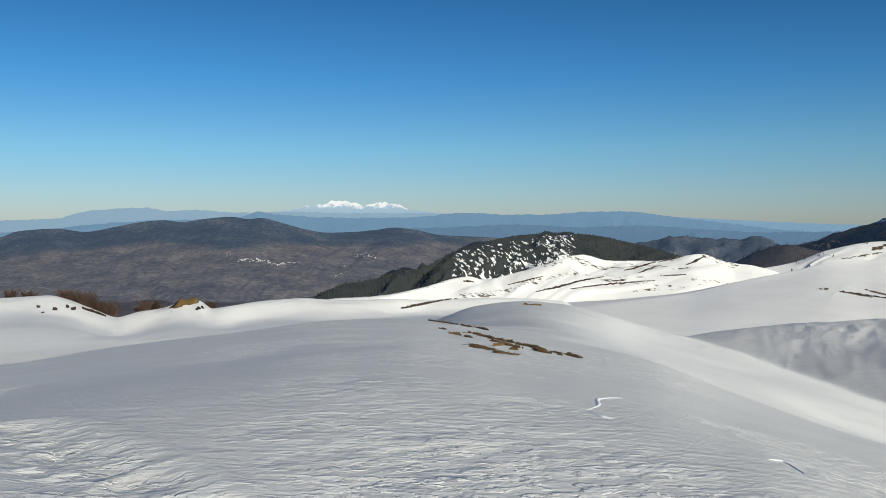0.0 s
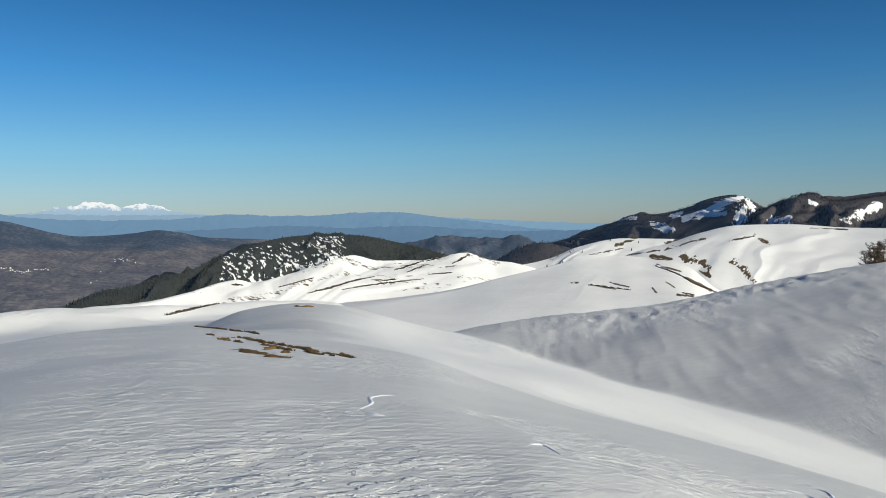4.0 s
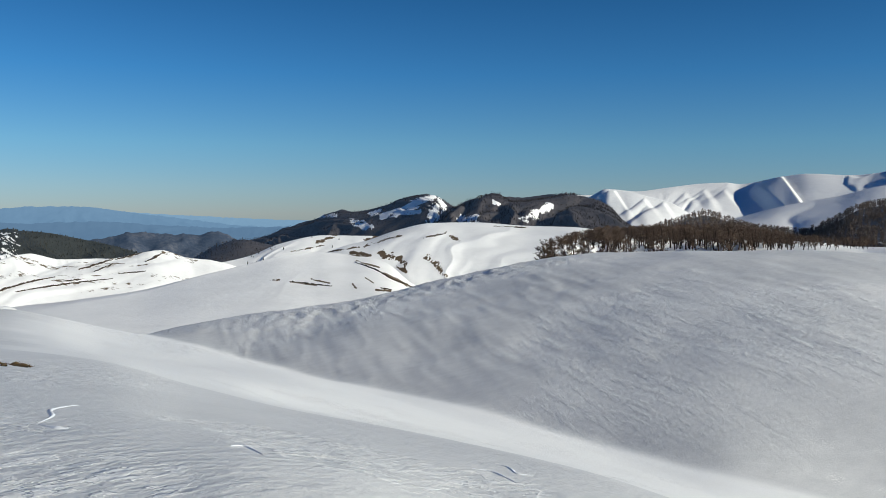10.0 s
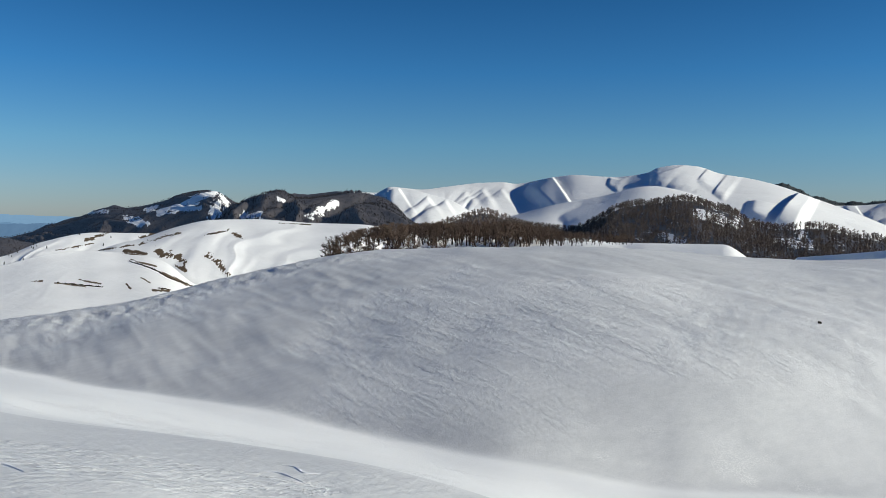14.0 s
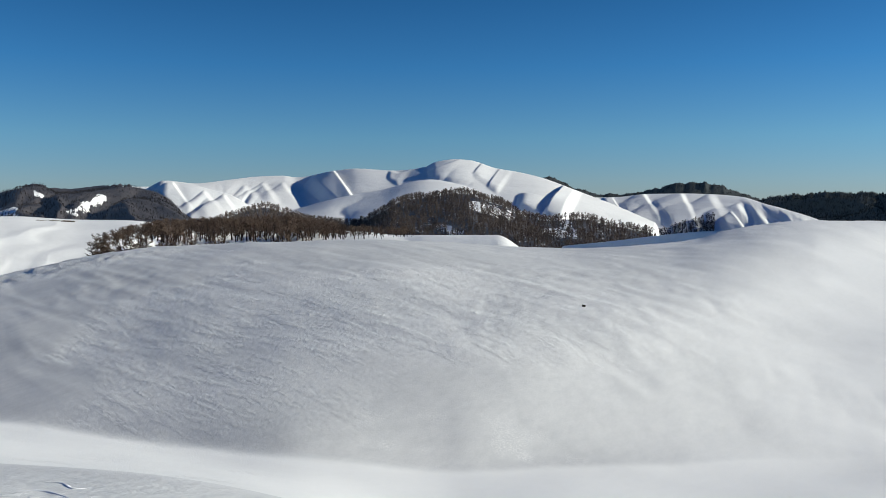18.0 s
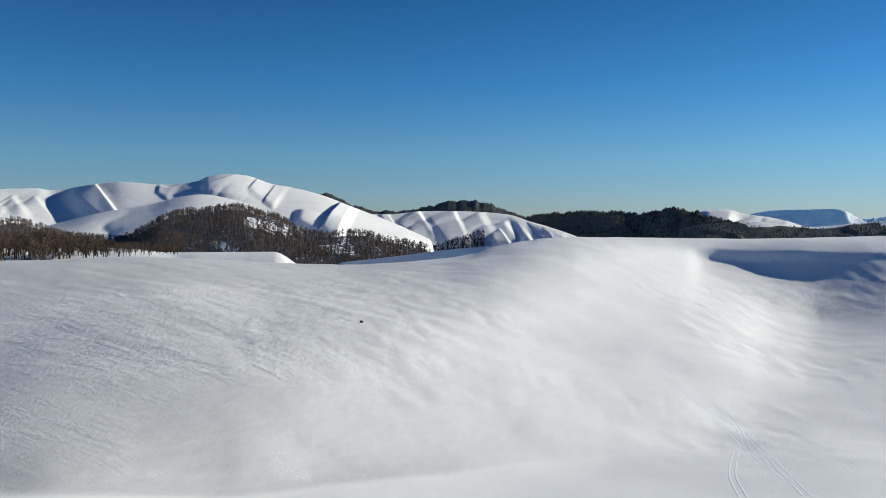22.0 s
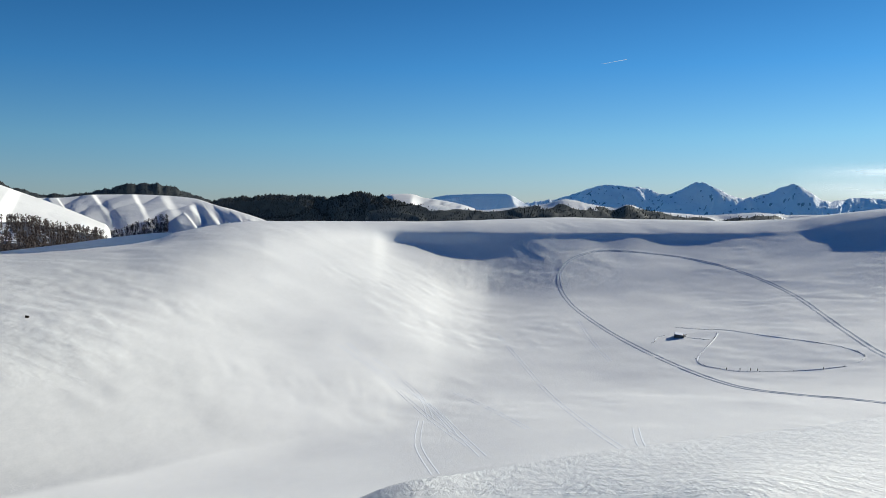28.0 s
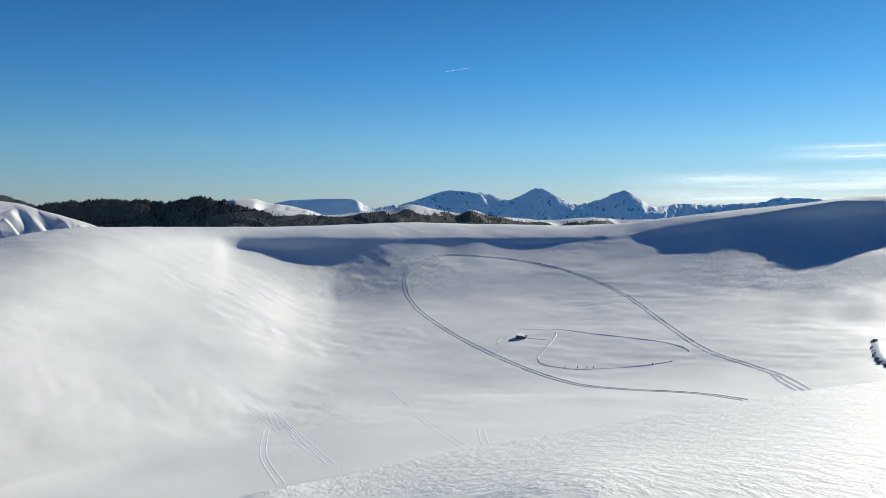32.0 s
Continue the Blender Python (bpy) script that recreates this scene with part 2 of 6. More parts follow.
def wavy(x, y, seed=0):
    """Value noise, 0 to 1, one cell a unit."""
    ix, iy = np.floor(x), np.floor(y)
    fx, fy = x - ix, y - iy
    fx, fy = fx ** 3 * (fx * (fx * 6 - 15) + 10), fy ** 3 * (fy * (fy * 6 - 15) + 10)
    return ((lattice(ix, iy, seed) * (1 - fx) + lattice(ix + 1, iy, seed) * fx) * (1 - fy)
            + (lattice(ix, iy + 1, seed) * (1 - fx) + lattice(ix + 1, iy + 1, seed) * fx) * fy)


def fbm(x, y, octaves=4, seed=0, gain=0.5):
    total, amp, norm = 0, 1.0, 0
    for o in range(octaves):
        total = total + amp * wavy(x * 2 ** o + 17.3 * o, y * 2 ** o - 9.1 * o, seed + o)
        norm += amp
        amp *= gain
    return total / norm


def smooth(a, b, v):
    u = np.clip((v - a) / (b - a), 0, 1)
    return u * u * (3 - 2 * u)


def height(d, e):
    """Height of what stands d metres off under the elevation e (degrees) from the eye."""
    return EYE + d * np.tan(np.radians(e))


def line(points, b):
    """Distance and height along a crest, hollow or edge, given as bearing, distance and elevation, at the bearings b."""
    p = np.array(points, float)
    d, e = pchip(p[:, 0], p[:, 1], np.clip(b, p[0, 0], p[-1, 0])), pchip(p[:, 0], p[:, 2], np.clip(b, p[0, 0], p[-1, 0]))
    return d, height(d, e)


def loft(lines, b, r):
    """Heights over the grid of bearings b and distances r of a surface that runs outward through the lines."""
    z = np.zeros((len(b), len(r)))
    for i in range(len(b)):
        d, h = zip(*[(ln[0][i], ln[1][i]) for ln in lines])
        z[i] = pchip(d, h, r)
    return z


BEAR = np.concatenate([np.arange(-34, 146, 0.2), np.arange(146, 326, 3.0)])
RAD = np.concatenate([np.geomspace(1.2, 4, 30)[:-1], np.geomspace(4, 30, 230)[:-1], np.geomspace(30, 150, 120)[:-1], np.geomspace(150, 230, 56)[:-1], np.geomspace(230, 345, 110)[:-1], np.geomspace(345, 4900, 100)])

# the ridge on which the eye stands: brink, flank, second knoll, gully
BRINK = [(-40, 30, -9), (-27.7, 30, -8.72), (-21, 32, -8.04), (-14.4, 35, -7.52), (-7, 40, -6.84), (-3, 42, -6.75), (1, 38, -7.1),
         (5, 30, -7.8), (10, 26, -8.6), (13.7, 23, -9.37), (19, 19, -11.2), (25, 16, -12.9), (31, 14.5, -14.1), (38, 12.5, -15.5),
         (46, 11, -17.1), (55, 10, -19.5), (70, 9, -25), (85, 9, -23), (96.8, 9, -18.25), (103, 10, -17.3), (111, 11, -15.8),
         (118.5, 12, -14.4), (126, 13, -12.75), (132.7, 15, -11.1), (138, 17, -9.98), (150, 20, -8.5), (200, 25, -7.5), (260, 25, -8), (326, 30, -9)]
BANK = [(-40, 44, -9.7), (-20, 46, -8.9), (-7, 51, -7.9), (-2, 51, -7.1), (5, 44, -7.3), (10, 40, -8.1), (13.7, 38, -8.95), (17.9, 34, -10.2), (21, 37, -11.0), (25, 42, -12.25),
        (31, 47, -13.7), (38, 50, -15.15), (46, 48, -16.8), (55, 42, -19.0), (70, 26, -24.5), (85, 26, -23), (97, 27, -20.0), (111, 28, -18.3),
        (126, 30, -15.5), (138, 33, -13), (170, 40, -10.5), (260, 42, -10), (326, 44, -9.7)]
FLANK = [(-40, 60, -10.2), (-20, 62, -9.8), (-7, 64, -9.0), (-2, 62, -7.6), (5, 60, -6.9), (10, 60, -7.6), (13.7, 60, -8.7), (19, 62, -9.85),
         (25, 62, -11.15), (31, 64, -12.65), (38, 68, -14.2), (46, 68, -15.9), (55, 60, -18.2), (70, 44, -23), (85, 44, -22.5), (97, 46, -21.5),
         (111, 48, -20), (126, 50, -18), (138, 52, -16), (170, 62, -14), (260, 62, -12), (326, 60, -10.2)]
GULLY = [(-40, 120, -9), (-10, 110, -8.6), (-3, 90, -7.6), (-0.9, 88, -6.95), (2.5, 98, -5.97), (5.9, 106, -5.76), (8.2, 114, -5.92), (10.4, 124, -6.44),
         (13.7, 148, -7.35), (16.4, 166, -7.95), (19, 155, -8.59), (22.4, 141, -9.62), (27, 122, -10.9), (31, 112, -11.75), (38, 98, -13.1),
         (46, 85, -14.9), (55, 77, -16.5), (65, 79, -17.6), (72, 85, -17.3), (78, 91, -17.0), (84, 99.5, -16.4), (90, 111, -15.5), (95, 122, -14.6), (100, 136, -13.5), (110, 155, -11.8), (120, 148, -11.4),
         (130, 141, -10.9), (140, 135, -10), (170, 160, -12), (260, 140, -12), (326, 120, -9)]
# the hill across the gully and the bowl beyond: floor, rise, scarp, brow, crest
CREST = [(10, 164, -10.5), (16.4, 173, -7.9), (18.6, 177, -7.38), (22.5, 182, -6.73), (28.2, 184, -6.03), (31.9, 190, -5.24), (37.4, 201, -3.9), (41.9, 206, -3.0),
         (48.2, 208, -2.44), (52, 206, -2.25), (61.1, 212, -2.32), (68, 228, -2.65), (71.4, 234, -2.76), (74, 242, -2.72), (76, 248, -2.62), (78, 254, -2.45), (81.1, 264, -2.05), (82.4, 268, -1.62),
         (84.3, 276, -1.2), (87.8, 287, -0.85), (94, 312, -0.89), (99.8, 329, -0.87), (108.1, 350, -0.6), (113, 354, -0.67), (118.8, 352, -0.75), (122.2, 348, -0.58),
         (125.7, 342, -0.25), (129.2, 336, 0.18), (132.5, 330, 0.57), (138.5, 321, 1.15), (143, 316, 0.6), (150, 310, -0.8)]
BROW = [(88, 270, -1.5), (91, 284, -1.4), (93, 296, -1.36), (94.5, 303, -1.36), (95.8, 306, -1.43), (97.2, 309, -1.55), (100.5, 312, -1.68), (104.3, 315, -1.66), (108.1, 320, -1.6), (114.7, 324, -1.6), (118.8, 324, -1.58),
        (122.2, 323, -1.43), (124.7, 321, -1.0), (129.2, 316, -0.14), (132.5, 312, 0.36), (135.7, 307, 0.79), (138.5, 305, 0.7), (143, 303, 0.0), (150, 298, -1.4)]
SCARP = [(88, 251, -2.5), (90, 262, -2.4), (92, 276, -2.3), (93.6, 288, -2.2), (95.1, 298, -2.15), (96.2, 303, -2.3), (97.4, 305.5, -2.36), (99.8, 308.5, -2.38), (104.3, 311.5, -2.16), (108.1, 317, -1.95), (111.8, 320.5, -1.88), (115.4, 319, -2.1),
         (118.9, 320, -1.9), (122.2, 319, -1.66), (125, 315, -1.4), (127, 311, -1.2), (129.2, 307, -0.85), (132.5, 305, -0.5), (137.8, 300, -0.1), (143, 292, -0.8), (150, 280, -2.2)]
RISE = [(10, 160, -10.2), (16.4, 169, -7.9), (20, 164, -8.1), (26, 152, -8.4), (32, 140, -8.5), (40, 135, -8.0), (50, 125, -8.0), (60, 119, -8.0), (69, 124, -8.0), (76, 138, -7.8), (82, 158, -7.4), (88, 184, -6.8), (93, 206, -6.3), (96, 221, -6.1), (98.5, 238, -6.0), (100.7, 254, -6.05),
        (103.2, 265, -6.0), (108.1, 257, -5.9), (115.5, 250, -5.8), (122.4, 238, -5.65), (128, 228, -5.6), (132.7, 221, -5.7), (135.5, 218, -5.8), (138, 216, -5.8), (150, 200, -6.2)]
# the mounds and the snowfield over the valley
MOUNDS = [(-45, 175, -4.8), (-27.6, 170, -4.73), (-25.1, 168, -4.7), (-23.9, 166, -5.02), (-22.3, 162, -5.75), (-21, 160, -6.27), (-19.6, 168, -5.95), (-18.2, 172, -5.75), (-16.8, 172, -5.33),
          (-16.1, 170, -5.36), (-15.2, 168, -5.87), (-12.6, 182, -5.65), (-9.6, 192, -5.41), (-7, 194, -5.56), (-3.6, 205, -5.48), (-0.9, 225, -5.5), (2.5, 240, -5.4), (8, 260, -5.6), (16, 280, -6.6)]


def apart(b, e, path):
    """Distance in degrees from a run of bearings and elevations (plus to its right, going down it), and how far along it."""
    p = np.array(path, float)
    steps = np.hypot(*np.diff(p, axis=0).T)
    near, side, along = np.full(b.shape, 99.0), np.zeros(b.shape), np.zeros(b.shape)
    for k, (q, w) in enumerate(zip(p[:-1], p[1:])):
        dx, dy = w - q
        u = np.clip(((b - q[0]) * dx + (e - q[1]) * dy) / (dx * dx + dy * dy), 0, 1)
        far = np.hypot(b - q[0] - u * dx, e - q[1] - u * dy)
        closer = far < near
        near = np.where(closer, far, near)
        side = np.where(closer, np.sign(dx * (e - q[1]) - dy * (b - q[0])), side)
        along = np.where(closer, (steps[:k].sum() + u * steps[k]) / steps.sum(), along)
    return near, near * side, along


def crease(b, e, path, lean, wl, wr, dist, top=True):
    """A sharp-edged rib of snow along a path: steep to its left over wl degrees, rounded to its right over wr."""
    lift = 0.8 * lean * wl
    near, s, along = apart(b, e, [(pb, pe - lift * 0.8) for pb, pe in path])
    taper = (1 if top else smooth(0, 0.16, along)) * smooth(0, 0.35, 1 - along)
    u = np.clip(1 + s / wl, 0, 1)          # a crisp foot and a rounded back
    shape = np.where(s < 0, u * (2 - u), np.exp(-(s / wr) ** 2))
    return np.radians(lift) * dist * taper * shape


def offset(ln, dd, dz):
    return ln[0] + dd, ln[1] + dz


def between(a, b, u, v):
    """A line u of the way from a to b in distance and v of the way in height."""
    return a[0] + (b[0] - a[0]) * u, a[1] + (b[1] - a[1]) * v


def level(b, d, z):
    return np.full(len(b), float(d)), np.full(len(b), float(z))


def lay_ground():
    b, r = BEAR, RAD
    foot = level(b, 4.5, 0)
    foot = foot[0], -0.02 - 0.9 * smooth(28, 68, b) * (1 - smooth(78, 118, b)) - 0.22 * smooth(20, 40, b) * (1 - smooth(106, 122, b))
    brink, bank, flank, gully = line(BRINK, b), line(BANK, b), line(FLANK, b), line(GULLY, b)
    ridge = loft([level(b, 0.5, 0), foot, between(foot, brink, 0.5, 0.5), between(foot, brink, 0.92, 0.92), brink, between(brink, bank, 0.07, 0.07), bank, flank, gully, offset(gully, 50, -9), level(b, 400, -70), level(b, 1000, -135), level(b, 5000, -150)], b, r)
    crest = line(CREST, b)
    left = smooth(84, 97.2, b)

    def blend(p, q):
        return p[0] * (1 - left) + q[0] * left, p[1] * (1 - left) + q[1] * left

    rise = line(RISE, b)
    near = int(np.searchsorted(BEAR, 146))
    even = crest[1].copy()
    even[12:near - 12] = np.convolve(crest[1][:near], np.ones(25) / 25, "valid")
    even = crest[0], even
    scarp = blend(between(rise, even, 0.5, 0.66), line(SCARP, b))
    brow = blend(between(rise, even, 0.8, 0.91), line(BROW, b))
    steps = [rise, scarp, brow, crest]
    for i, ln in enumerate(steps):      # keep the lines apart where hill and gully run together
        inner = steps[i - 1] if i else gully
        steps[i] = np.maximum(ln[0], inner[0] + 2), ln[1]
    rise, scarp, brow, crest = steps
    hollow = between(rise, scarp, 0.55, 0.55 - 0.17 * smooth(93, 99.5, b) * (1 - 0.4 * smooth(103, 110, b)))
    hill = loft([offset(gully, -35, -5), offset(gully, 0, 0.0), rise, hollow, scarp, brow, crest, offset(crest, 22, -3.2), offset(crest, 90, -20), level(b, 700, -110), level(b, 5000, -160)], b, r)
    hill -= (80 * (1 - smooth(9, 15.5, b)) + 90 * smooth(146, 175, b))[:, None]
    mound = line(MOUNDS, b)
    front = mound[0] - 16, np.convolve(np.pad(mound[1], 9, mode="edge"), np.ones(19) / 19, "valid") - 1.5
    mounds = loft([level(b, 45, -16), between(brink, (168.0 + 0 * b, -13.5 + 0 * b), 0.45, 0.8), front, mound, offset(mound, 25, -7), offset(mound, 120, -60),
                   level(b, 900, -120), level(b, 5000, -160)], b, r)
    mounds -= (90 * smooth(8, 18, b) * (1 - smooth(300, 326, b)))[:, None]
    # where two surfaces meet they run together over a short way
    z = ridge
    for other in (hill, mounds):
        k = 0.25 + 0.006 * r[None, :] + 0.03 * r[None, :] * smooth(64, 84, b)[:, None] * (1 - smooth(150, 170, b))[:, None]
        u = np.clip(0.5 + 0.5 * (z - other) / k, 0, 1)
        z = z * u + other * (1 - u) + k * u * (1 - u)
    x, y = r[None, :] * np.sin(np.radians(b))[:, None], r[None, :] * np.cos(np.radians(b))[:, None]
    # snow spurs in the bowl's corner, steep-sided to stand in for shade cast from the right
    e = np.degrees(np.arctan2(z - EYE, r[None, :]))
    inside = smooth(190, 215, r)[None, :] * (1 - smooth(-12, -3, r[None, :] - scarp[0][:, None]))
    for path, lean, wl, wr in (([(143, -1.6), (139.94, -2.55), (137.84, -3.27), (136.09, -4.18), (133.91, -5.75), (131.64, -6.52)], 0.22, 1.7, 1.2), ([(143, -4.2), (140.0, -5.03), (137.89, -5.87), (135.82, -6.52), (134.89, -6.92)], 0.3, 1.9, 1.0)):
        z += crease(b[:, None] + 0 * e, e, path, lean, wl, wr, r[None, :]) * inside
    # drifts and wind ripples
    z += (fbm(x / 26, y / 26, 3, 3) - 0.5) * 1.1 * smooth(14, 70, r)[None, :]
    cw, sw = math.cos(radians(WIND)), math.sin(radians(WIND))
    a, c = x * cw + y * sw, -x * sw + y * cw
    crust = 0.7 * smooth(0.60, 0.70, fbm(x / 4.5, y / 4.5, 4, 15))        # where the wind has carved the crust
    for cx, cy, size in ((0.0, 5.7, 1.1), (0.9, 5.4, 0.9), (-0.6, 7.2, 0.6), (-1.3, 6.7, 0.45), (-1.0, 9.5, 0.9), (0.95, 8.1, 0.6), (2.6, 19.0, 3.0), (-1.0, 14.0, 1.6), (3.4, 6.6, 0.7)):
        crust = np.maximum(crust, np.exp(-((x - cx) ** 2 + ((y - cy) / 1.4) ** 2) / size ** 2))
    # an old line of steps, blown half full, comes up the knoll
    ax, ay, bx, by = -3.75, 7.35, -1.55, 4.55
    u = np.clip(((x - ax) * (bx - ax) + (y - ay) * (by - ay)) / ((bx - ax) ** 2 + (by - ay) ** 2), 0, 1.5)
    off = np.hypot(x - ax - u * (bx - ax), y - ay - u * (by - ay))
    lane = np.exp(-(off / 0.42) ** 2)
    crust = np.maximum(crust * (1 - lane), lane * 1.1) * (1 - 0.75 * smooth(70, 95, b))[:, None]
    z += lane * (-0.04 + 0.09 * (fbm(x / 0.28, y / 0.28, 3, 29) - 0.5)) + 0.03 * np.exp(-((off - 0.55) / 0.16) ** 2) * (u < 1.4)
    z += (fbm(a / 2.2, c / 1.3, 3, 11) - 0.5) * (0.006 + 0.016 * crust) * smooth(3, 9, r)[None, :]
    z += (fbm(a / 0.30, c / 0.20, 3, 21) - 0.5) * (0.0025 + 0.013 * crust) * (1 - smooth(25, 70, r))[None, :]
    z += (fbm(a / 5, c / 2.6, 3, 23) - 0.5) * (0.05 + 0.25 * smooth(0.5, 0.62, fbm(x / 40, y / 40, 3, 25))) * smooth(80, 150, r)[None, :]
    across_hill = smooth(20, 27, b) * (1 - smooth(40, 50, b))
    near_crest = np.exp(-((r[None, :] - crest[0][:, None] + 9) / 11) ** 2)
    z += np.abs(fbm(x / 2.2, y / 2.2, 2, 41) - 0.5) * 1.5 * across_hill[:, None] * near_crest
    sa, sc = x * math.cos(1.24) + y * math.sin(1.24), -x * math.sin(1.24) + y * math.cos(1.24)
    ribs = fbm(sa / 24, sc / 5, 3, 43)
    z += ((ribs - 0.5) * 0.2 + (1 - np.abs(2 * fbm(sa / 18, sc / 3.2, 2, 45) - 1)) ** 3 * 0.13) * (smooth(95, 125, r)[None, :] * (1 - smooth(78, 90, b))[:, None] * smooth(16, 22, b)[:, None])
    # wind-broken crust on the shaded wall of the bowl
    wall = (smooth(97.5, 99.5, b) * (1 - smooth(108, 114, b)))[:, None] * smooth(262, 275, r)[None, :] * (1 - smooth(-14, -5, r[None, :] - scarp[0][:, None]))
    wall = np.maximum(wall, 0.8 * smooth(124, 130, b)[:, None] * smooth(215, 235, r)[None, :] * (1 - smooth(-20, -5, r[None, :] - scarp[0][:, None])))
    z += fbm(x / 1.7, y / 1.7, 2, 47) * 0.22 * wall * (r[None, :] < 305)
    # drift paints light: bright in the sunlit lee and bowl, grey on grazed backs
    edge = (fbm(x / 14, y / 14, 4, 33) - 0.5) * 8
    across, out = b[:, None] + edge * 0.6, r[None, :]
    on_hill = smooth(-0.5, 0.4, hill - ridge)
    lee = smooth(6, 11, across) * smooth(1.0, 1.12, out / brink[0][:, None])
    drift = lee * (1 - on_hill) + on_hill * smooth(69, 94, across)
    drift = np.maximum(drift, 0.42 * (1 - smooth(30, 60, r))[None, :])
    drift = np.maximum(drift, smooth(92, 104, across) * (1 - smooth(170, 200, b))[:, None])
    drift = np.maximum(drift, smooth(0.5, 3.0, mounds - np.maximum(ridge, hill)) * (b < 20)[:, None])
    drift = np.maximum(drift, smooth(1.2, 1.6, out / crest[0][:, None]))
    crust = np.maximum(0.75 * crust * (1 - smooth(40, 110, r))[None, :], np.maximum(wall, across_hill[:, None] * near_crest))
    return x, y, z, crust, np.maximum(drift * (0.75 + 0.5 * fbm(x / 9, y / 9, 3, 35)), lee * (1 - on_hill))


GX, GY, GZ, CRUST, SUNLIT = lay_ground()


def sheet(name, x, y, z, mat, attrs=(), closed=False, cap=None):
    """A grid of points as one smooth mesh; attrs are named values at its points."""
    nb, nr = x.shape
    verts = np.stack([x, y, z], -1).reshape(-1, 3)
    i = np.arange(nb if closed else nb - 1)[:, None]
    j = np.arange(nr - 1)[None, :]
    k = (i + 1) % nb
    quads = np.stack([i * nr + j, i * nr + j + 1, k * nr + j + 1, k * nr + j], -1).reshape(-1, 4)
    faces = quads.tolist()
    verts = verts.tolist()
    if cap is not None:
        verts.append(cap)
        faces += [(len(verts) - 1, int(a) * nr, int((a + 1) % nb) * nr) for a in range(nb)]
    me = bpy.data.meshes.new(name)
    me.from_pydata(verts, [], faces)
    me.polygons.foreach_set("use_smooth", [True] * len(faces))
    for key, val in attrs:
        at = me.attributes.new(key, "FLOAT", "POINT")
        v = np.zeros(len(verts), np.float32)
        v[:nb * nr] = np.asarray(val, np.float32).reshape(-1)
        at.data.foreach_set("value", v)
    me.materials.append(mat)
    return new(name, me)


snowline = fbm(GX / 90, GY / 90, 4, 5) * 30
LAND = smooth(-45, -60, GZ + snowline - 15)
ground = tagged(sheet("ground", GX, GY, GZ, SNOW, (("land", LAND), ("drift", SUNLIT), ("crust", CRUST), ("ribbed", smooth(60, 120, RAD)[None, :] * (1 - 0.85 * smooth(66, 90, BEAR))[:, None] * (0.25 + smooth(0.42, 0.62, fbm(GX / 30, GY / 30, 3, 61))))), True, (0, 0, 0)),
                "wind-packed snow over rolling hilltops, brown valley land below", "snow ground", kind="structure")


def column(b):
    """The ground's heights outward along a bearing."""
    i = min(max(int(np.searchsorted(BEAR, b)) - 1, 0), len(BEAR) - 2)
    u = (b - BEAR[i]) / (BEAR[i + 1] - BEAR[i])
    return GZ[i] * (1 - u) + GZ[i + 1] * u


def ground_z(b, d):
    """Height of the ground at a bearing and a distance."""
    i = min(max(int(np.searchsorted(BEAR, b)) - 1, 0), len(BEAR) - 2)
    j = min(max(int(np.searchsorted(RAD, d)) - 1, 0), len(RAD) - 2)
    u, w = (b - BEAR[i]) / (BEAR[i + 1] - BEAR[i]), (d - RAD[j]) / (RAD[j + 1] - RAD[j])
    return float((GZ[i, j] * (1 - w) + GZ[i, j + 1] * w) * (1 - u) + (GZ[i + 1, j] * (1 - w) + GZ[i + 1, j + 1] * w) * u)


def on_ground(b, e, first=3.0, last=4800.0):
    """The place on the ground that is seen from the hilltop under a bearing and an elevation."""
    z = column(b)
    over = z - height(RAD, e)
    hits = np.nonzero((over >= 0) & (RAD >= first))[0]
    if len(hits) and hits[0] > 0:
        j = hits[0]
        w = over[j - 1] / (over[j - 1] - over[j]) if over[j] > over[j - 1] else 1.0
        d = RAD[j - 1] + (RAD[j] - RAD[j - 1]) * min(max(w, 0), 1)
    else:
        d = last
    return Vector((d * math.sin(radians(b)), d * math.cos(radians(b)), ground_z(b, d)))


# ---- hills and mountains round about ----
RANGES = {}


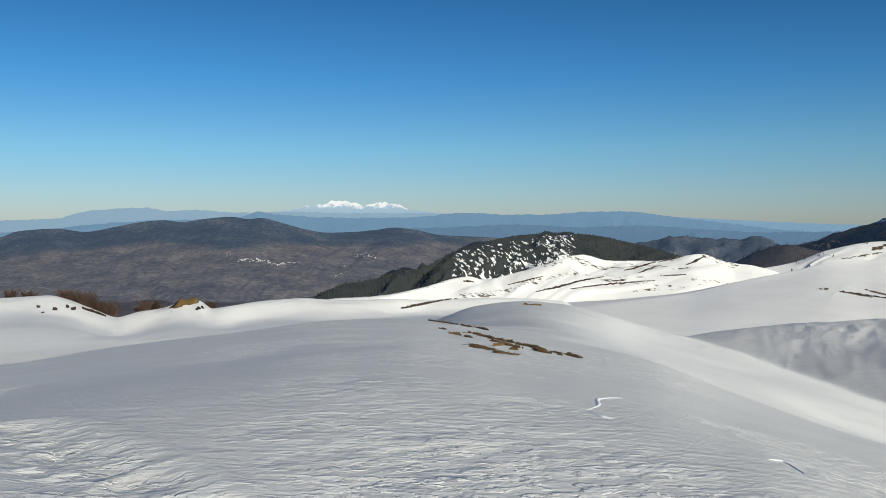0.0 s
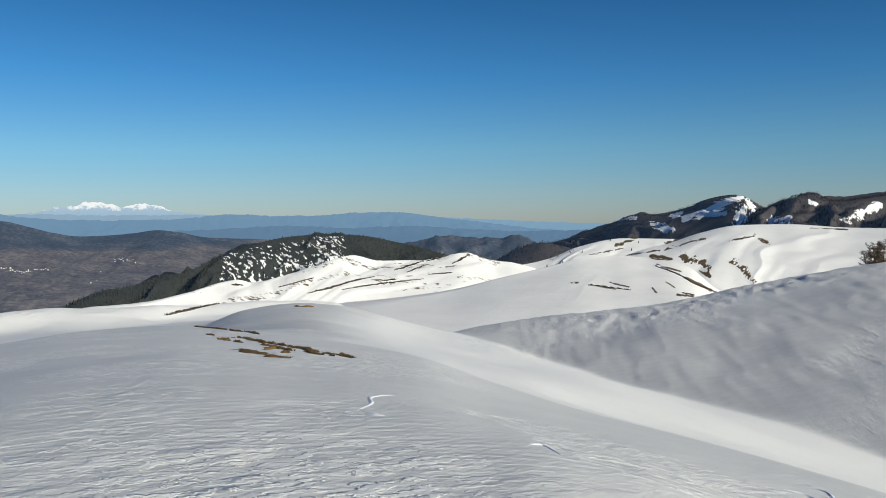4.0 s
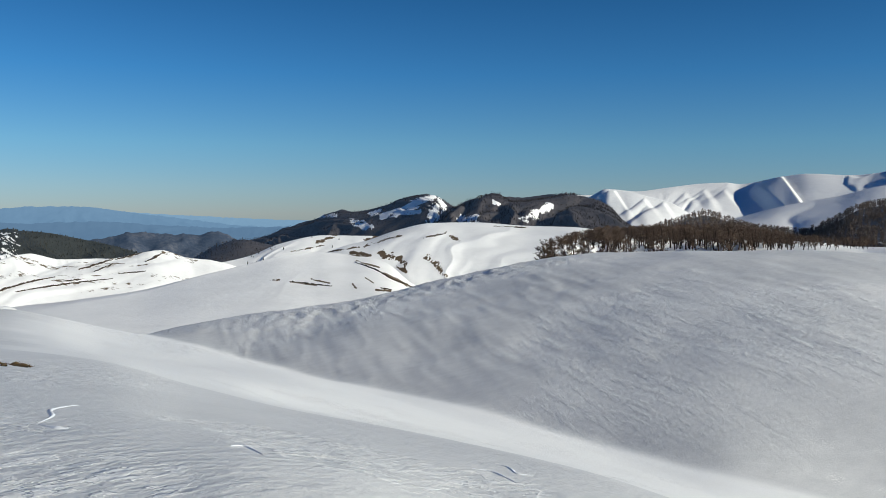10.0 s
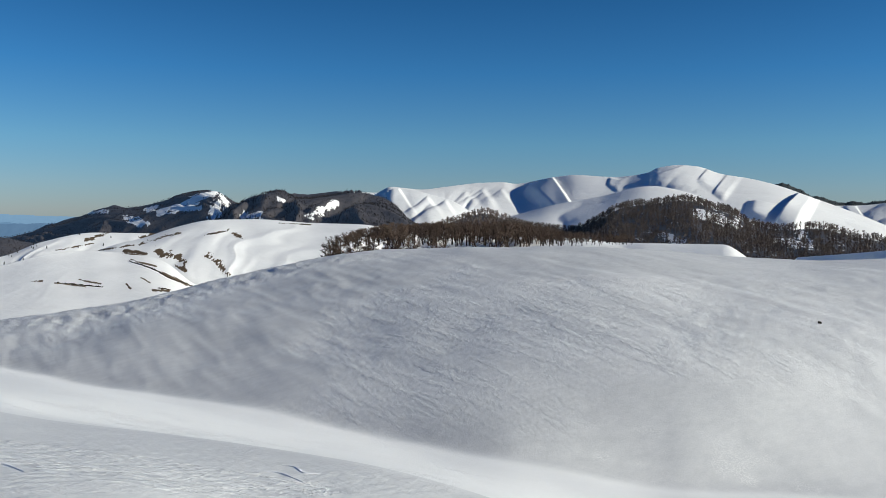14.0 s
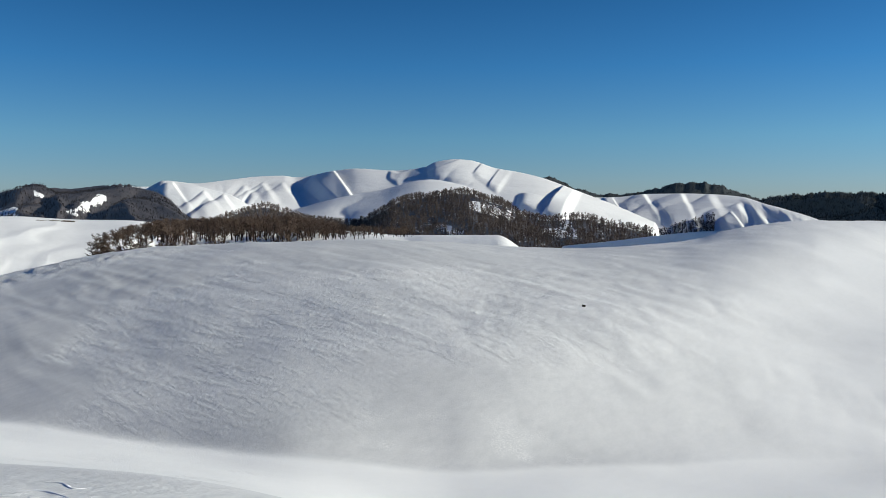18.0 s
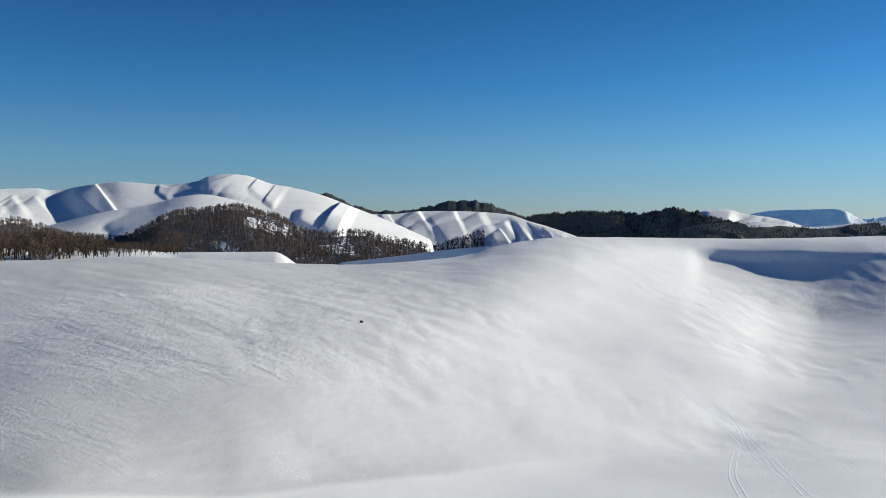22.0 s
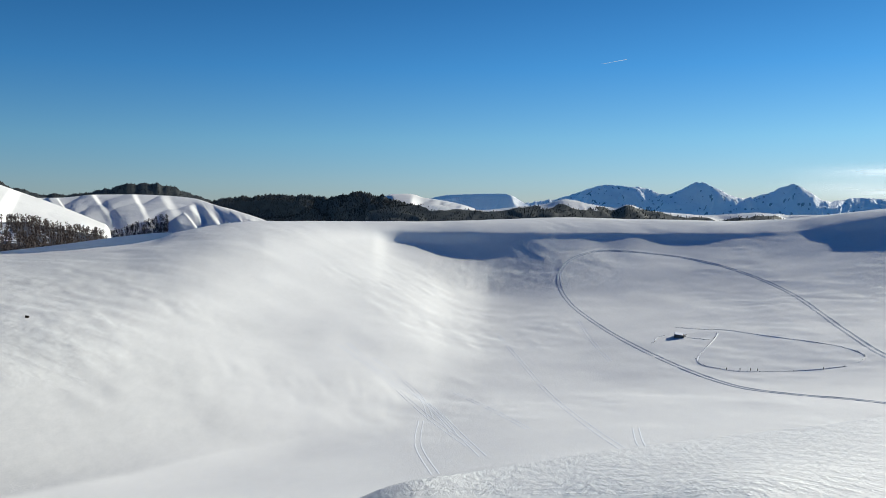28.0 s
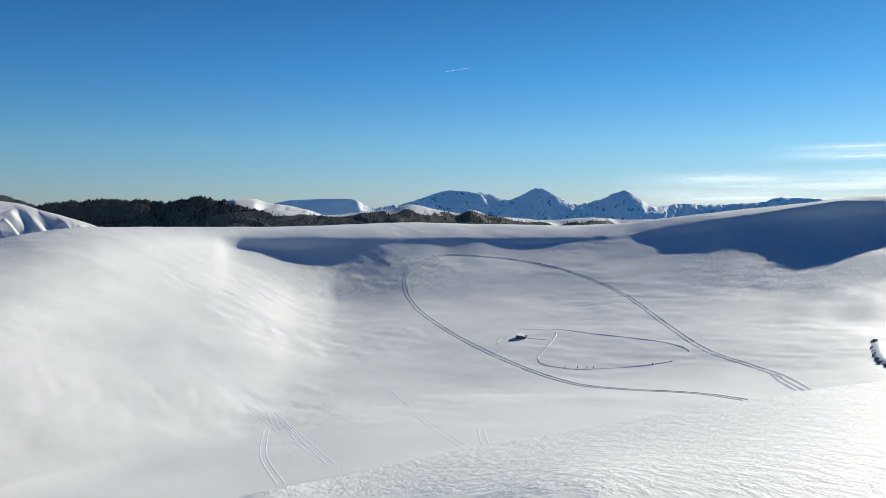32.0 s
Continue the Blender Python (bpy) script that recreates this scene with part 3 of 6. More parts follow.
def mountain(name, points, front, back, base, mat, label, category="mountain", spur=0.0, spur_size=120.0, bare=None, steps=0.12, rows=(46, 12),
             hollow=1.15, rough=0.0, kind="", seed=1, trail=1.2, pillow=False, skew=0.0, broad=2.0, fine=0.0, creases=()):
    """A range whose crest runs through points (bearing, distance, elevation), with spurs and gullies down its front."""
    p = np.array(points, float)
    b = np.arange(p[0, 0] - trail, p[-1, 0] + trail + 1e-6, steps)
    d, zc = line(points, b)
    ends = smooth(p[0, 0] - trail, p[0, 0], b) * smooth(p[-1, 0] + trail, p[-1, 0], b)
    zc = base - 5 + (zc - base + 5) * ends
    zc = zc + (fbm(b * 3.6, b * 0 + seed, 4, seed) - 0.5) * rough * ends
    v = np.concatenate([-(1 - np.linspace(0, 1, rows[0]) ** 0.85)[:-1], [0.0], np.linspace(0, 1, rows[1] + 1)[1:]])
    dist = d[:, None] + np.where(v < 0, v * front, v * back)[None, :]
    fall = np.where(v < 0, np.abs(v) ** hollow, np.abs(v) ** 1.8)[None, :]
    reach = max(3, int(broad / steps)) | 1
    padded = np.pad(zc, reach, mode="edge")
    even = np.convolve(np.convolve(padded, np.ones(reach) / reach, "same"), np.ones(reach) / reach, "same")[reach:-reach]
    low = smooth(0.0, 0.4, np.abs(v))[None, :]           # small tops do not run on down the slope
    rise = np.maximum((zc[:, None] * (1 - low) + even[:, None] * low) - base, 0)
    along = np.radians(b)[:, None] * d[:, None]
    warp = (fbm(along / spur_size * 0.7, v[None, :] * 2.5 + seed, 3, seed + 7) - 0.5) * 1.6
    ribs = fbm(along / spur_size + warp * (0.5 if pillow else 1) + v[None, :] * skew, v[None, :] * 1.1 + 5.0 * seed, 2 if pillow else 4, seed + 3)
    if pillow:      # rounded backs between narrow creases
        ribs = 0.05 + 1.25 * np.minimum(np.abs(2 * ribs - 1) * 2.2, 1.0) ** 0.75
    else:
        ribs = 1 - np.abs(2 * ribs - 1) * 1.6
    depth = np.abs(v)[None, :] ** 0.8 * (1 - np.abs(v)[None, :] ** 2) * 2.2
    z = base + rise * (1 - fall) + (ribs - 0.62) * spur * depth * np.minimum(rise / 60, 1)
    if fine:
        small = np.abs(2 * fbm(along / (spur_size * 0.38) + warp + v[None, :] * skew * 2, v[None, :] * 2.3 + seed, 2, seed + 13) - 1)
        z = z + (np.minimum(small * 2.2, 1) ** 0.75 - 0.6) * fine * depth * np.minimum(rise / 60, 1)
    z = z + (fbm(along / 22, dist / 22, 3, seed + 31) - 0.5) * spur * 0.10 * np.minimum(depth, 1)
    e, bb = np.degrees(np.arctan2(z - EYE, dist)), b[:, None] + 0 * z
    for path, lean, wl, wr in creases:
        z = z + crease(bb, e, path, lean, wl, wr * 1.7, dist, False) * (v < 0)[None, :]
    z = np.where(v[None, :] < 0, np.minimum(z, EYE + dist * (zc[:, None] - EYE) / d[:, None] - 0.0005 * dist * np.abs(v)[None, :]), z)
    x, y = dist * np.sin(np.radians(b))[:, None], dist * np.cos(np.radians(b))[:, None]
    grid = {"b": b, "v": v, "x": x, "y": y, "z": z, "ribs": ribs, "along": along}
    grid["dist"] = dist
    grid["e"] = np.degrees(np.arctan2(z - EYE, dist))
    amount = np.zeros_like(z) if bare is None else bare(grid)
    grid["bare"] = amount
    ob = tagged(sheet(name, x, y, z, mat, (("bare", amount),)), label, category, kind=kind)
    RANGES[name if name not in RANGES else ob.name] = grid
    return ob, grid


def patchy(amount, size, seed, low=0.0, high=1.0):
    """Bare ground in blotches: amount 0 to 1."""
    def bare(g):
        f = fbm(g["x"] / size, g["y"] / size, 4, seed)
        return smooth(1 - amount - 0.12, 1 - amount + 0.12, 0.5 + (f - 0.5) * 1.6) * (high - low) + low
    return bare



def snowy(wooded, clearings):
    """Woods with open snow along the runs given: path, half width, and how broken."""
    def bare(g):
        b = g["b"][:, None] + 0 * g["z"]
        blur = fbm(g["along"] / 14 + g["v"][None, :] * 5, g["v"][None, :] * 34 + 0 * b, 3, 12) - 0.5
        speck = fbm(g["along"] / 5, g["v"][None, :] * 60 + 0 * b, 2, 15) - 0.5
        out = np.full(b.shape, wooded)
        for path, half, broken in clearings:
            near = apart(b, g["e"], path)[0]
            out = np.minimum(out, wooded * smooth(0.7, 1.1, near / half + blur * 1.3 + np.abs(speck) * 4.0 * (broken + 0.25)))
        return out
    return bare


def heathy(snow, patches):
    """Snow with bare heath melted out along the runs given: path, half width, and how broken."""
    def bare(g):
        b = g["b"][:, None] + 0 * g["z"]
        blur = fbm(g["along"] / 5 + g["v"][None, :] * 6, g["v"][None, :] * 40 + 0 * b, 3, 22) - 0.5
        speck = fbm(g["along"] / 1.8, g["v"][None, :] * 110 + 0 * b, 2, 25) - 0.5
        out = np.full(b.shape, snow)
        for path, half, broken in patches:
            near = apart(b, g["e"], path)[0]
            out = np.maximum(out, 0.8 * (1 - smooth(0.6, 1.1, 1.15 * near / half + blur * 1.6 + np.abs(speck) * 5.0 * broken)))
        return out
    return bare


HEATHS = [([(29.12, -2.58), (30.43, -2.77)], 0.20, 0.30), ([(31.25, -2.65), (32.11, -2.95), (32.74, -3.32)], 0.42, 0.35), ([(32.22, -3.55), (32.85, -3.84)], 0.16, 0.10), ([(31.41, -4.04), (32.30, -4.45), (33.48, -5.03)], 0.13, 0.20), ([(34.20, -3.01), (35.04, -3.52), (35.58, -4.11)], 0.42, 0.75), ([(30.82, -5.06), (31.79, -5.16)], 0.12, 0.20), ([(29.24, -4.70), (29.47, -4.96)], 0.10, 0.10), ([(26.49, -4.33), (27.70, -4.63)], 0.07, 0.10), ([(25.08, -4.49), (26.87, -4.79)], 0.06, 0.10), ([(23.82, -4.41), (24.39, -4.34)], 0.12, 0.60), ([(29.50, -3.11), (31.00, -3.56)], 0.08, 0.30), ([(30.07, -4.24), (30.63, -4.61)], 0.07, 0.30), ([(35.92, -1.52), (36.28, -1.70)], 0.22, 0.70), ([(33.93, -1.60), (35.56, -1.22)], 0.12, 0.70), ([(16.40, -3.68), (18.68, -3.32)], 0.05, 0.20), ([(20.96, -3.34), (22.49, -3.11)], 0.06, 0.20), ([(30.06, -2.17), (31.54, -1.68), (32.47, -1.41)], 0.16, 0.60), ([(27.62, -2.51), (29.69, -2.21)], 0.10, 0.50), ([(38.74, -0.78), (40.81, -0.85)], 0.08, 0.40)]
# thin dark runs, coloured as heath, that paint in the bench's grey shading
BENCH_SHADING = [([(26.86, -1.90), (28.56, -1.30), (30.05, -1.07)], 0.14, 0.40), ([(25.16, -2.51), (27.43, -2.06)], 0.08, 0.50), ([(30.06, -1.75), (31.91, -1.23)], 0.20, 0.60)]
CLEARINGS = [([(32.19, 0.18), (33.09, 0.60), (33.82, 0.88), (34.62, 1.12)], 0.28, 0.0), ([(31.23, -0.10), (32.37, 0.22), (33.64, 0.13)], 0.22, 0.0), ([(35.10, 1.02), (35.36, 0.46)], 0.35, 0.5), ([(34.92, 0.56), (34.56, -0.30)], 0.50, 0.6), ([(29.35, -0.49), (30.31, -0.85)], 0.40, 0.5), ([(30.41, 0.07), (31.01, 0.19)], 0.20, 0.2), ([(26.76, -0.17), (28.13, -0.08)], 0.15, 0.6)]
CLEARINGS_HUMP = [([(66.39, 0.13), (67.39, -0.10), (68.70, -0.50)], 0.42, 0.5), ([(64.06, -1.25), (64.92, -1.59), (65.44, -1.86)], 0.28, 0.4), ([(71.11, -1.58), (72.50, -1.74)], 0.35, 0.4), ([(72.47, -1.03), (73.01, -1.86)], 0.30, 0.4)]
CLEARINGS_LOW = [([(38.74, 0.86), (39.08, 0.72)], 0.22, 0.2), ([(40.72, -0.28), (41.66, 0.12), (42.48, 0.55)], 0.40, 0.6), ([(36.41, -0.38), (37.52, -0.22)], 0.30, 0.5)]
WOOD_DARK, WOOD_LIGHT = (0.028, 0.026, 0.028), (0.078, 0.065, 0.060)
# air: haze painted as a faint blue glow of the slopes themselves
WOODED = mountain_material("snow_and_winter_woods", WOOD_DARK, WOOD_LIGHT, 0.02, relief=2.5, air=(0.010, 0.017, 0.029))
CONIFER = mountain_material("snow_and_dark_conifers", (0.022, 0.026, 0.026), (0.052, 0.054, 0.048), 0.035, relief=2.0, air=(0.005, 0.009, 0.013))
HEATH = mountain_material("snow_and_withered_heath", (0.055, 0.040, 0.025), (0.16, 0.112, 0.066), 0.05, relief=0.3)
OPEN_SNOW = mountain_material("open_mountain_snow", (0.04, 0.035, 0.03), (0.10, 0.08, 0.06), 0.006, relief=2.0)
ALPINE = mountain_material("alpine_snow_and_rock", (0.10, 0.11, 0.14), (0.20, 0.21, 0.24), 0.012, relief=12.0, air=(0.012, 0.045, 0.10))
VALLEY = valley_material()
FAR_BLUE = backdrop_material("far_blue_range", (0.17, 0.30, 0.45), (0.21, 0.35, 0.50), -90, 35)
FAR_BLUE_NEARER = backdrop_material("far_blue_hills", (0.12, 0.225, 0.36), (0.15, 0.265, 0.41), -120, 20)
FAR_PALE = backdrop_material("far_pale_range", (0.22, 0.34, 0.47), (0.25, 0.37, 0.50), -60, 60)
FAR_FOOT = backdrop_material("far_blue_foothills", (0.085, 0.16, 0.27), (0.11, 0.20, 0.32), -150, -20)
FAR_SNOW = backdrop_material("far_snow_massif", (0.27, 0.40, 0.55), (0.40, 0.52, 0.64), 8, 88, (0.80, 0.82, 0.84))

# snowfields and ridges near at hand
mountain("streaked_snow_ridge", [(-8.5, 250, -5.5), (-5.1, 260, -5.38), (-4, 265, -5.28), (-1.3, 300, -4.73), (0.6, 330, -4.16), (1.8, 340, -3.96), (2.7, 345, -4.2), (4.4, 360, -3.84), (6.7, 385, -3.18),
          (9.3, 410, -2.45), (11.1, 415, -2.83), (13.7, 425, -2.83), (16.9, 440, -2.34), (18.6, 445, -2.84), (20, 450, -3.01), (22, 455, -3.6), (24, 460, -5.0), (27, 460, -7.5)],
         150, 80, -50, HEATH, "snow ridge with streaks of withered heath and rock", "snow ridge", spur=2.5, spur_size=60, seed=4, hollow=0.9, rough=0.25, skew=-6.0, steps=0.08, rows=(80, 12), creases=(
             ([(9.17, -2.39), (7.53, -3.33), (5.74, -4.32), (3.63, -5.06)], 0.35, 1.0, 1.2), ([(15.35, -2.46), (12.83, -3.49), (8.59, -4.91)], 0.35, 0.5, 1.0), ([(16.98, -2.25), (14.89, -3.37), (11.15, -4.37)], 0.35, 0.5, 1.0),
             ([(18.87, -2.98), (16.78, -3.54), (14.89, -3.82)], 0.3, 0.4, 0.8), ([(3.99, -4.35), (2.26, -4.94), (0.57, -5.49)], 0.35, 0.6, 0.8), ([(12.65, -3.04), (10.06, -3.94), (7.51, -4.81)], 0.35, 0.4, 0.8)),
         bare=lambda g: 0.34 * smooth(0.45, 0.75, fbm(g["along"] / 30 - g["v"] * 9, g["v"] * 16 + g["along"] / 60, 3, 9)) + 0.12)
mountain("snow_hump", [(1, 300, -6.9), (6, 302, -6.3), (10, 306, -5.85), (14, 322, -5.3), (16, 333, -4.95), (18.7, 350, -4.23), (22.5, 375, -3.3), (24.8, 390, -2.74), (27, 400, -2.55), (28.6, 400, -2.66), (30.1, 395, -2.81), (31.5, 385, -3.29), (33, 370, -4.59), (34.5, 360, -6.2)],
         190, 60, -34, HEATH, "smooth snow hump with a few bare heath edges", "snow hill", spur=1.5, spur_size=90, seed=6, hollow=0.8, rows=(150, 12), steps=0.05, bare=heathy(0.05, HEATHS))
mountain("snow_bench", [(19, 620, -3.4), (21, 640, -3.11), (22.5, 660, -2.75), (24.4, 680, -1.98), (27.4, 700, -1.41), (30.1, 700, -1.45), (33, 700, -1.5)],
         200, 60, -75, HEATH, "snow bench dotted with dark shrubs", "snow hill", spur=6, spur_size=70, seed=8, rows=(90, 12), steps=0.06, bare=heathy(0.12, BENCH_SHADING))
mountain("snow_dome", [(25, 470, -3.6), (28.6, 500, -2.17), (30.1, 515, -1.79), (32.3, 535, -1.04), (34.5, 550, -0.58), (37.3, 560, -0.52), (40.8, 560, -0.74), (44.1, 555, -0.82), (47, 550, -1.3), (50, 545, -1.9)],
         260, 90, -75, HEATH, "broad rounded snow dome with patches of heath", "snow hill", spur=3, spur_size=80, seed=10, hollow=1.3, rows=(130, 12), steps=0.05, bare=heathy(0.04, HEATHS))
mountain("grove_slope", [(33, 280, -6.5), (38, 295, -4.6), (41, 303, -3.5), (43, 315, -2.6), (45, 335, -1.7), (47, 345, -1.35), (50, 350, -1.2), (54, 350, -1.2), (58, 345, -1.6), (62, 340, -2.25), (64, 335, -2.8)],
         110, 70, -60, OPEN_SNOW, "snow slope under a bare beech grove", "snow slope", seed=12, hollow=0.8)
mountain("snow_shelf", [(57, 430, -1.75), (58.6, 430, -1.62), (61.1, 430, -1.86), (63.2, 425, -1.88), (67.9, 420, -1.88), (69.3, 415, -2.6), (70.2, 410, -3.6)],
         70, 40, -60, OPEN_SNOW, "smooth snow shelf before the wooded hump", "snow slope", seed=13, hollow=1.6, trail=0.5)

mountain("snow_rib", [(72.3, 390, -2.6), (74, 370, -2.42), (75.96, 345, -2.2), (78, 318, -1.93), (80.7, 285, -1.62), (82.2, 272, -1.52)],
         30, 40, -26, OPEN_SNOW, "wind-drifted snow rib with its lee side in blue shade", "snow rib", seed=15, hollow=1.0, trail=0.4, broad=0.3)
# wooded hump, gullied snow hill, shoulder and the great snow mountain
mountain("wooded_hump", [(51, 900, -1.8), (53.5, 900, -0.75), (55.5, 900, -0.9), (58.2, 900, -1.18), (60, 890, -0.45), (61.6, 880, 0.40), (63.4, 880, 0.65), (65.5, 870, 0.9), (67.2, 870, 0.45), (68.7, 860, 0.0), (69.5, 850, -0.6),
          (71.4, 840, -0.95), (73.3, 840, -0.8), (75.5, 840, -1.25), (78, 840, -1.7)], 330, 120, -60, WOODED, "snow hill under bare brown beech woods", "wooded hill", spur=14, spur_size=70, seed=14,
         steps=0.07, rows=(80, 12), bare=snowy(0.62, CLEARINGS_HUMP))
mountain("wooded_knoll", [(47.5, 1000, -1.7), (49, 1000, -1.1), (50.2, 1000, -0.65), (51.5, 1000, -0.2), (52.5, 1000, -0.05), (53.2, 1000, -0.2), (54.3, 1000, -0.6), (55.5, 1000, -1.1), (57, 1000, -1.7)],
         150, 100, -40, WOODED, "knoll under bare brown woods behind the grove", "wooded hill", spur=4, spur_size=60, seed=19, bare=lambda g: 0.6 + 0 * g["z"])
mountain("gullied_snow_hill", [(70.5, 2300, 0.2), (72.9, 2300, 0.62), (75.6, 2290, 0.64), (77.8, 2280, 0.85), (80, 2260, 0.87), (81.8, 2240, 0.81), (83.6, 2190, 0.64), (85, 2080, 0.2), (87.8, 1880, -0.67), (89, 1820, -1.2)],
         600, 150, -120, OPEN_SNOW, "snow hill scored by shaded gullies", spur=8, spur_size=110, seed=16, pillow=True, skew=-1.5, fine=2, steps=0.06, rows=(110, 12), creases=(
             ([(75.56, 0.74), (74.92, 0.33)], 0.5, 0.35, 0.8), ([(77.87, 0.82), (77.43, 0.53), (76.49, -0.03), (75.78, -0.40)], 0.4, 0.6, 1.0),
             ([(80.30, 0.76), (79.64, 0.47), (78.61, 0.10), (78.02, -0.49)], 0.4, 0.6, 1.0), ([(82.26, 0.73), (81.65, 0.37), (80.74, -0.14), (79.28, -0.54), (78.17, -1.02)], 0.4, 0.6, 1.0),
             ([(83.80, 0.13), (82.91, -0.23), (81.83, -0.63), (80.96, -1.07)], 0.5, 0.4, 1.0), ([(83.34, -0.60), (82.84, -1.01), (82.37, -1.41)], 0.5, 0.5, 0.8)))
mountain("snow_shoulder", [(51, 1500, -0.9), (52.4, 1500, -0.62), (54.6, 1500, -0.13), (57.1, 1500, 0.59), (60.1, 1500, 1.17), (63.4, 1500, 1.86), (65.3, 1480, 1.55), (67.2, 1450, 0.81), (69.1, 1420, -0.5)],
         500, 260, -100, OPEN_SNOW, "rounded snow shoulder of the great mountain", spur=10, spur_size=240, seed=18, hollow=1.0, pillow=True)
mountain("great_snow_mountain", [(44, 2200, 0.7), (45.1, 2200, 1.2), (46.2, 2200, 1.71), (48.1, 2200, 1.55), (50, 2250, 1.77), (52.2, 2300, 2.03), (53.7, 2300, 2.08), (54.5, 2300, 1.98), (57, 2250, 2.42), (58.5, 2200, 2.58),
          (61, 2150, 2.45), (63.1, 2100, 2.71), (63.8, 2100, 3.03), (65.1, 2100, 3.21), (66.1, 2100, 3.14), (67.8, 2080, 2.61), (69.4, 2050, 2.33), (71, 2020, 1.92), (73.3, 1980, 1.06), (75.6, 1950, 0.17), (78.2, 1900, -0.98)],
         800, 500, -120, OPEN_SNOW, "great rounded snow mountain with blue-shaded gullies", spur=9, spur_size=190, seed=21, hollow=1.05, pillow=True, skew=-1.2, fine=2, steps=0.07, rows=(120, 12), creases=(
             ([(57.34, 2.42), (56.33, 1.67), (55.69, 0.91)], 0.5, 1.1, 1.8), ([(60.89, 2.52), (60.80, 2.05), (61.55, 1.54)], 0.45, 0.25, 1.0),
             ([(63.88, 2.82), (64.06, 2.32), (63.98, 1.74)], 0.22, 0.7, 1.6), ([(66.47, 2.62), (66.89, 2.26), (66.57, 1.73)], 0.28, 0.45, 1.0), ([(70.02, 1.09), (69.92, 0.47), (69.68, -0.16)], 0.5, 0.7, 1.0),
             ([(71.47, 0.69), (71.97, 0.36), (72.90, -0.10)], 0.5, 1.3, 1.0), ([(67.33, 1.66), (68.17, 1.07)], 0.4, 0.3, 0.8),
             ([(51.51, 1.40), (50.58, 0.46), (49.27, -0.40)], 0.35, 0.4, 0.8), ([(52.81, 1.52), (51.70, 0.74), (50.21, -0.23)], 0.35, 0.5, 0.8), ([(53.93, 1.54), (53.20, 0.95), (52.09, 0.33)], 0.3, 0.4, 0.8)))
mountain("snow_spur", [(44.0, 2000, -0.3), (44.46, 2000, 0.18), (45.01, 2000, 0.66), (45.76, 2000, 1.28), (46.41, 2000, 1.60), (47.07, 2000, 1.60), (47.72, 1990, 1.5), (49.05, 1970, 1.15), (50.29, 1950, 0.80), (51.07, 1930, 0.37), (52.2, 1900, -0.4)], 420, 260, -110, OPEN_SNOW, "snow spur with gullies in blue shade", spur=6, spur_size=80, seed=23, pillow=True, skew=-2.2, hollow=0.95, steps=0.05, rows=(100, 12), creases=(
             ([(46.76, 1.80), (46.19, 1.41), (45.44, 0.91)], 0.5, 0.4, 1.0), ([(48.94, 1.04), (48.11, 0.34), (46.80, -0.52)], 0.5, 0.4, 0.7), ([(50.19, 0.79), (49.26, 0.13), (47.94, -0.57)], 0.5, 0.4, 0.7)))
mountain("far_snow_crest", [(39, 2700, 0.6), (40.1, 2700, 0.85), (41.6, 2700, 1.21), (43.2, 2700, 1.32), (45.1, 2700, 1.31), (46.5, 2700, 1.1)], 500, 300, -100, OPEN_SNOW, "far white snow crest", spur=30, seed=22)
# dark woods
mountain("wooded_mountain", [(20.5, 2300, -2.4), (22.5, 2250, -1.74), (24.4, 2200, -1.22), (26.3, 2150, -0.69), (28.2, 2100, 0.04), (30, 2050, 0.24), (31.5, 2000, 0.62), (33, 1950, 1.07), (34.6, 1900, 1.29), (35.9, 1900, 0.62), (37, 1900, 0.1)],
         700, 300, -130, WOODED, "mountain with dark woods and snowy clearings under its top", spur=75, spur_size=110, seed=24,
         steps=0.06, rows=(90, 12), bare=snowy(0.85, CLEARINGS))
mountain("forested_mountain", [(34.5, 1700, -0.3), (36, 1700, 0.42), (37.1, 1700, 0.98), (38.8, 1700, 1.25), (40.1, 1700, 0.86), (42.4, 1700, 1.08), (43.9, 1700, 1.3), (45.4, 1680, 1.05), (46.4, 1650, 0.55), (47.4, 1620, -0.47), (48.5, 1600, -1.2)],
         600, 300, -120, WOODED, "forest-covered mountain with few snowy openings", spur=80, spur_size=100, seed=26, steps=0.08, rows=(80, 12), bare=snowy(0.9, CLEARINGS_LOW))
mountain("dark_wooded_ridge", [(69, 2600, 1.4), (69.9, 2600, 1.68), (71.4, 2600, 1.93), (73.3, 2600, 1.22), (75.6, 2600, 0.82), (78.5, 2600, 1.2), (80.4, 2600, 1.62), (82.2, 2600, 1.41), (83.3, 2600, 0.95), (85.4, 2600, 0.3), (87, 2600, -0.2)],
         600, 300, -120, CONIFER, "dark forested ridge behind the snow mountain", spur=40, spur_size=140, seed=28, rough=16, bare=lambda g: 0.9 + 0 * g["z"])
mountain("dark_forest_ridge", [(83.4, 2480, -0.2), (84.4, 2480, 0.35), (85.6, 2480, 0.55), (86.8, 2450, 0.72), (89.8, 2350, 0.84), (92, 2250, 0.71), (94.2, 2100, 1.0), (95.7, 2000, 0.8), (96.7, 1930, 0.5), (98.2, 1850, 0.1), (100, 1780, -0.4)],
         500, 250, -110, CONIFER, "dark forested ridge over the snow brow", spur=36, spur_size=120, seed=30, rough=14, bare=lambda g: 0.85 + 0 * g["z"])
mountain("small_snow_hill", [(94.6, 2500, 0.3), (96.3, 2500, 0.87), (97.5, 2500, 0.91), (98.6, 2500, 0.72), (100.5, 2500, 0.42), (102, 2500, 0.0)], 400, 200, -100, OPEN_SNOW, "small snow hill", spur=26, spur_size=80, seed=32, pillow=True)
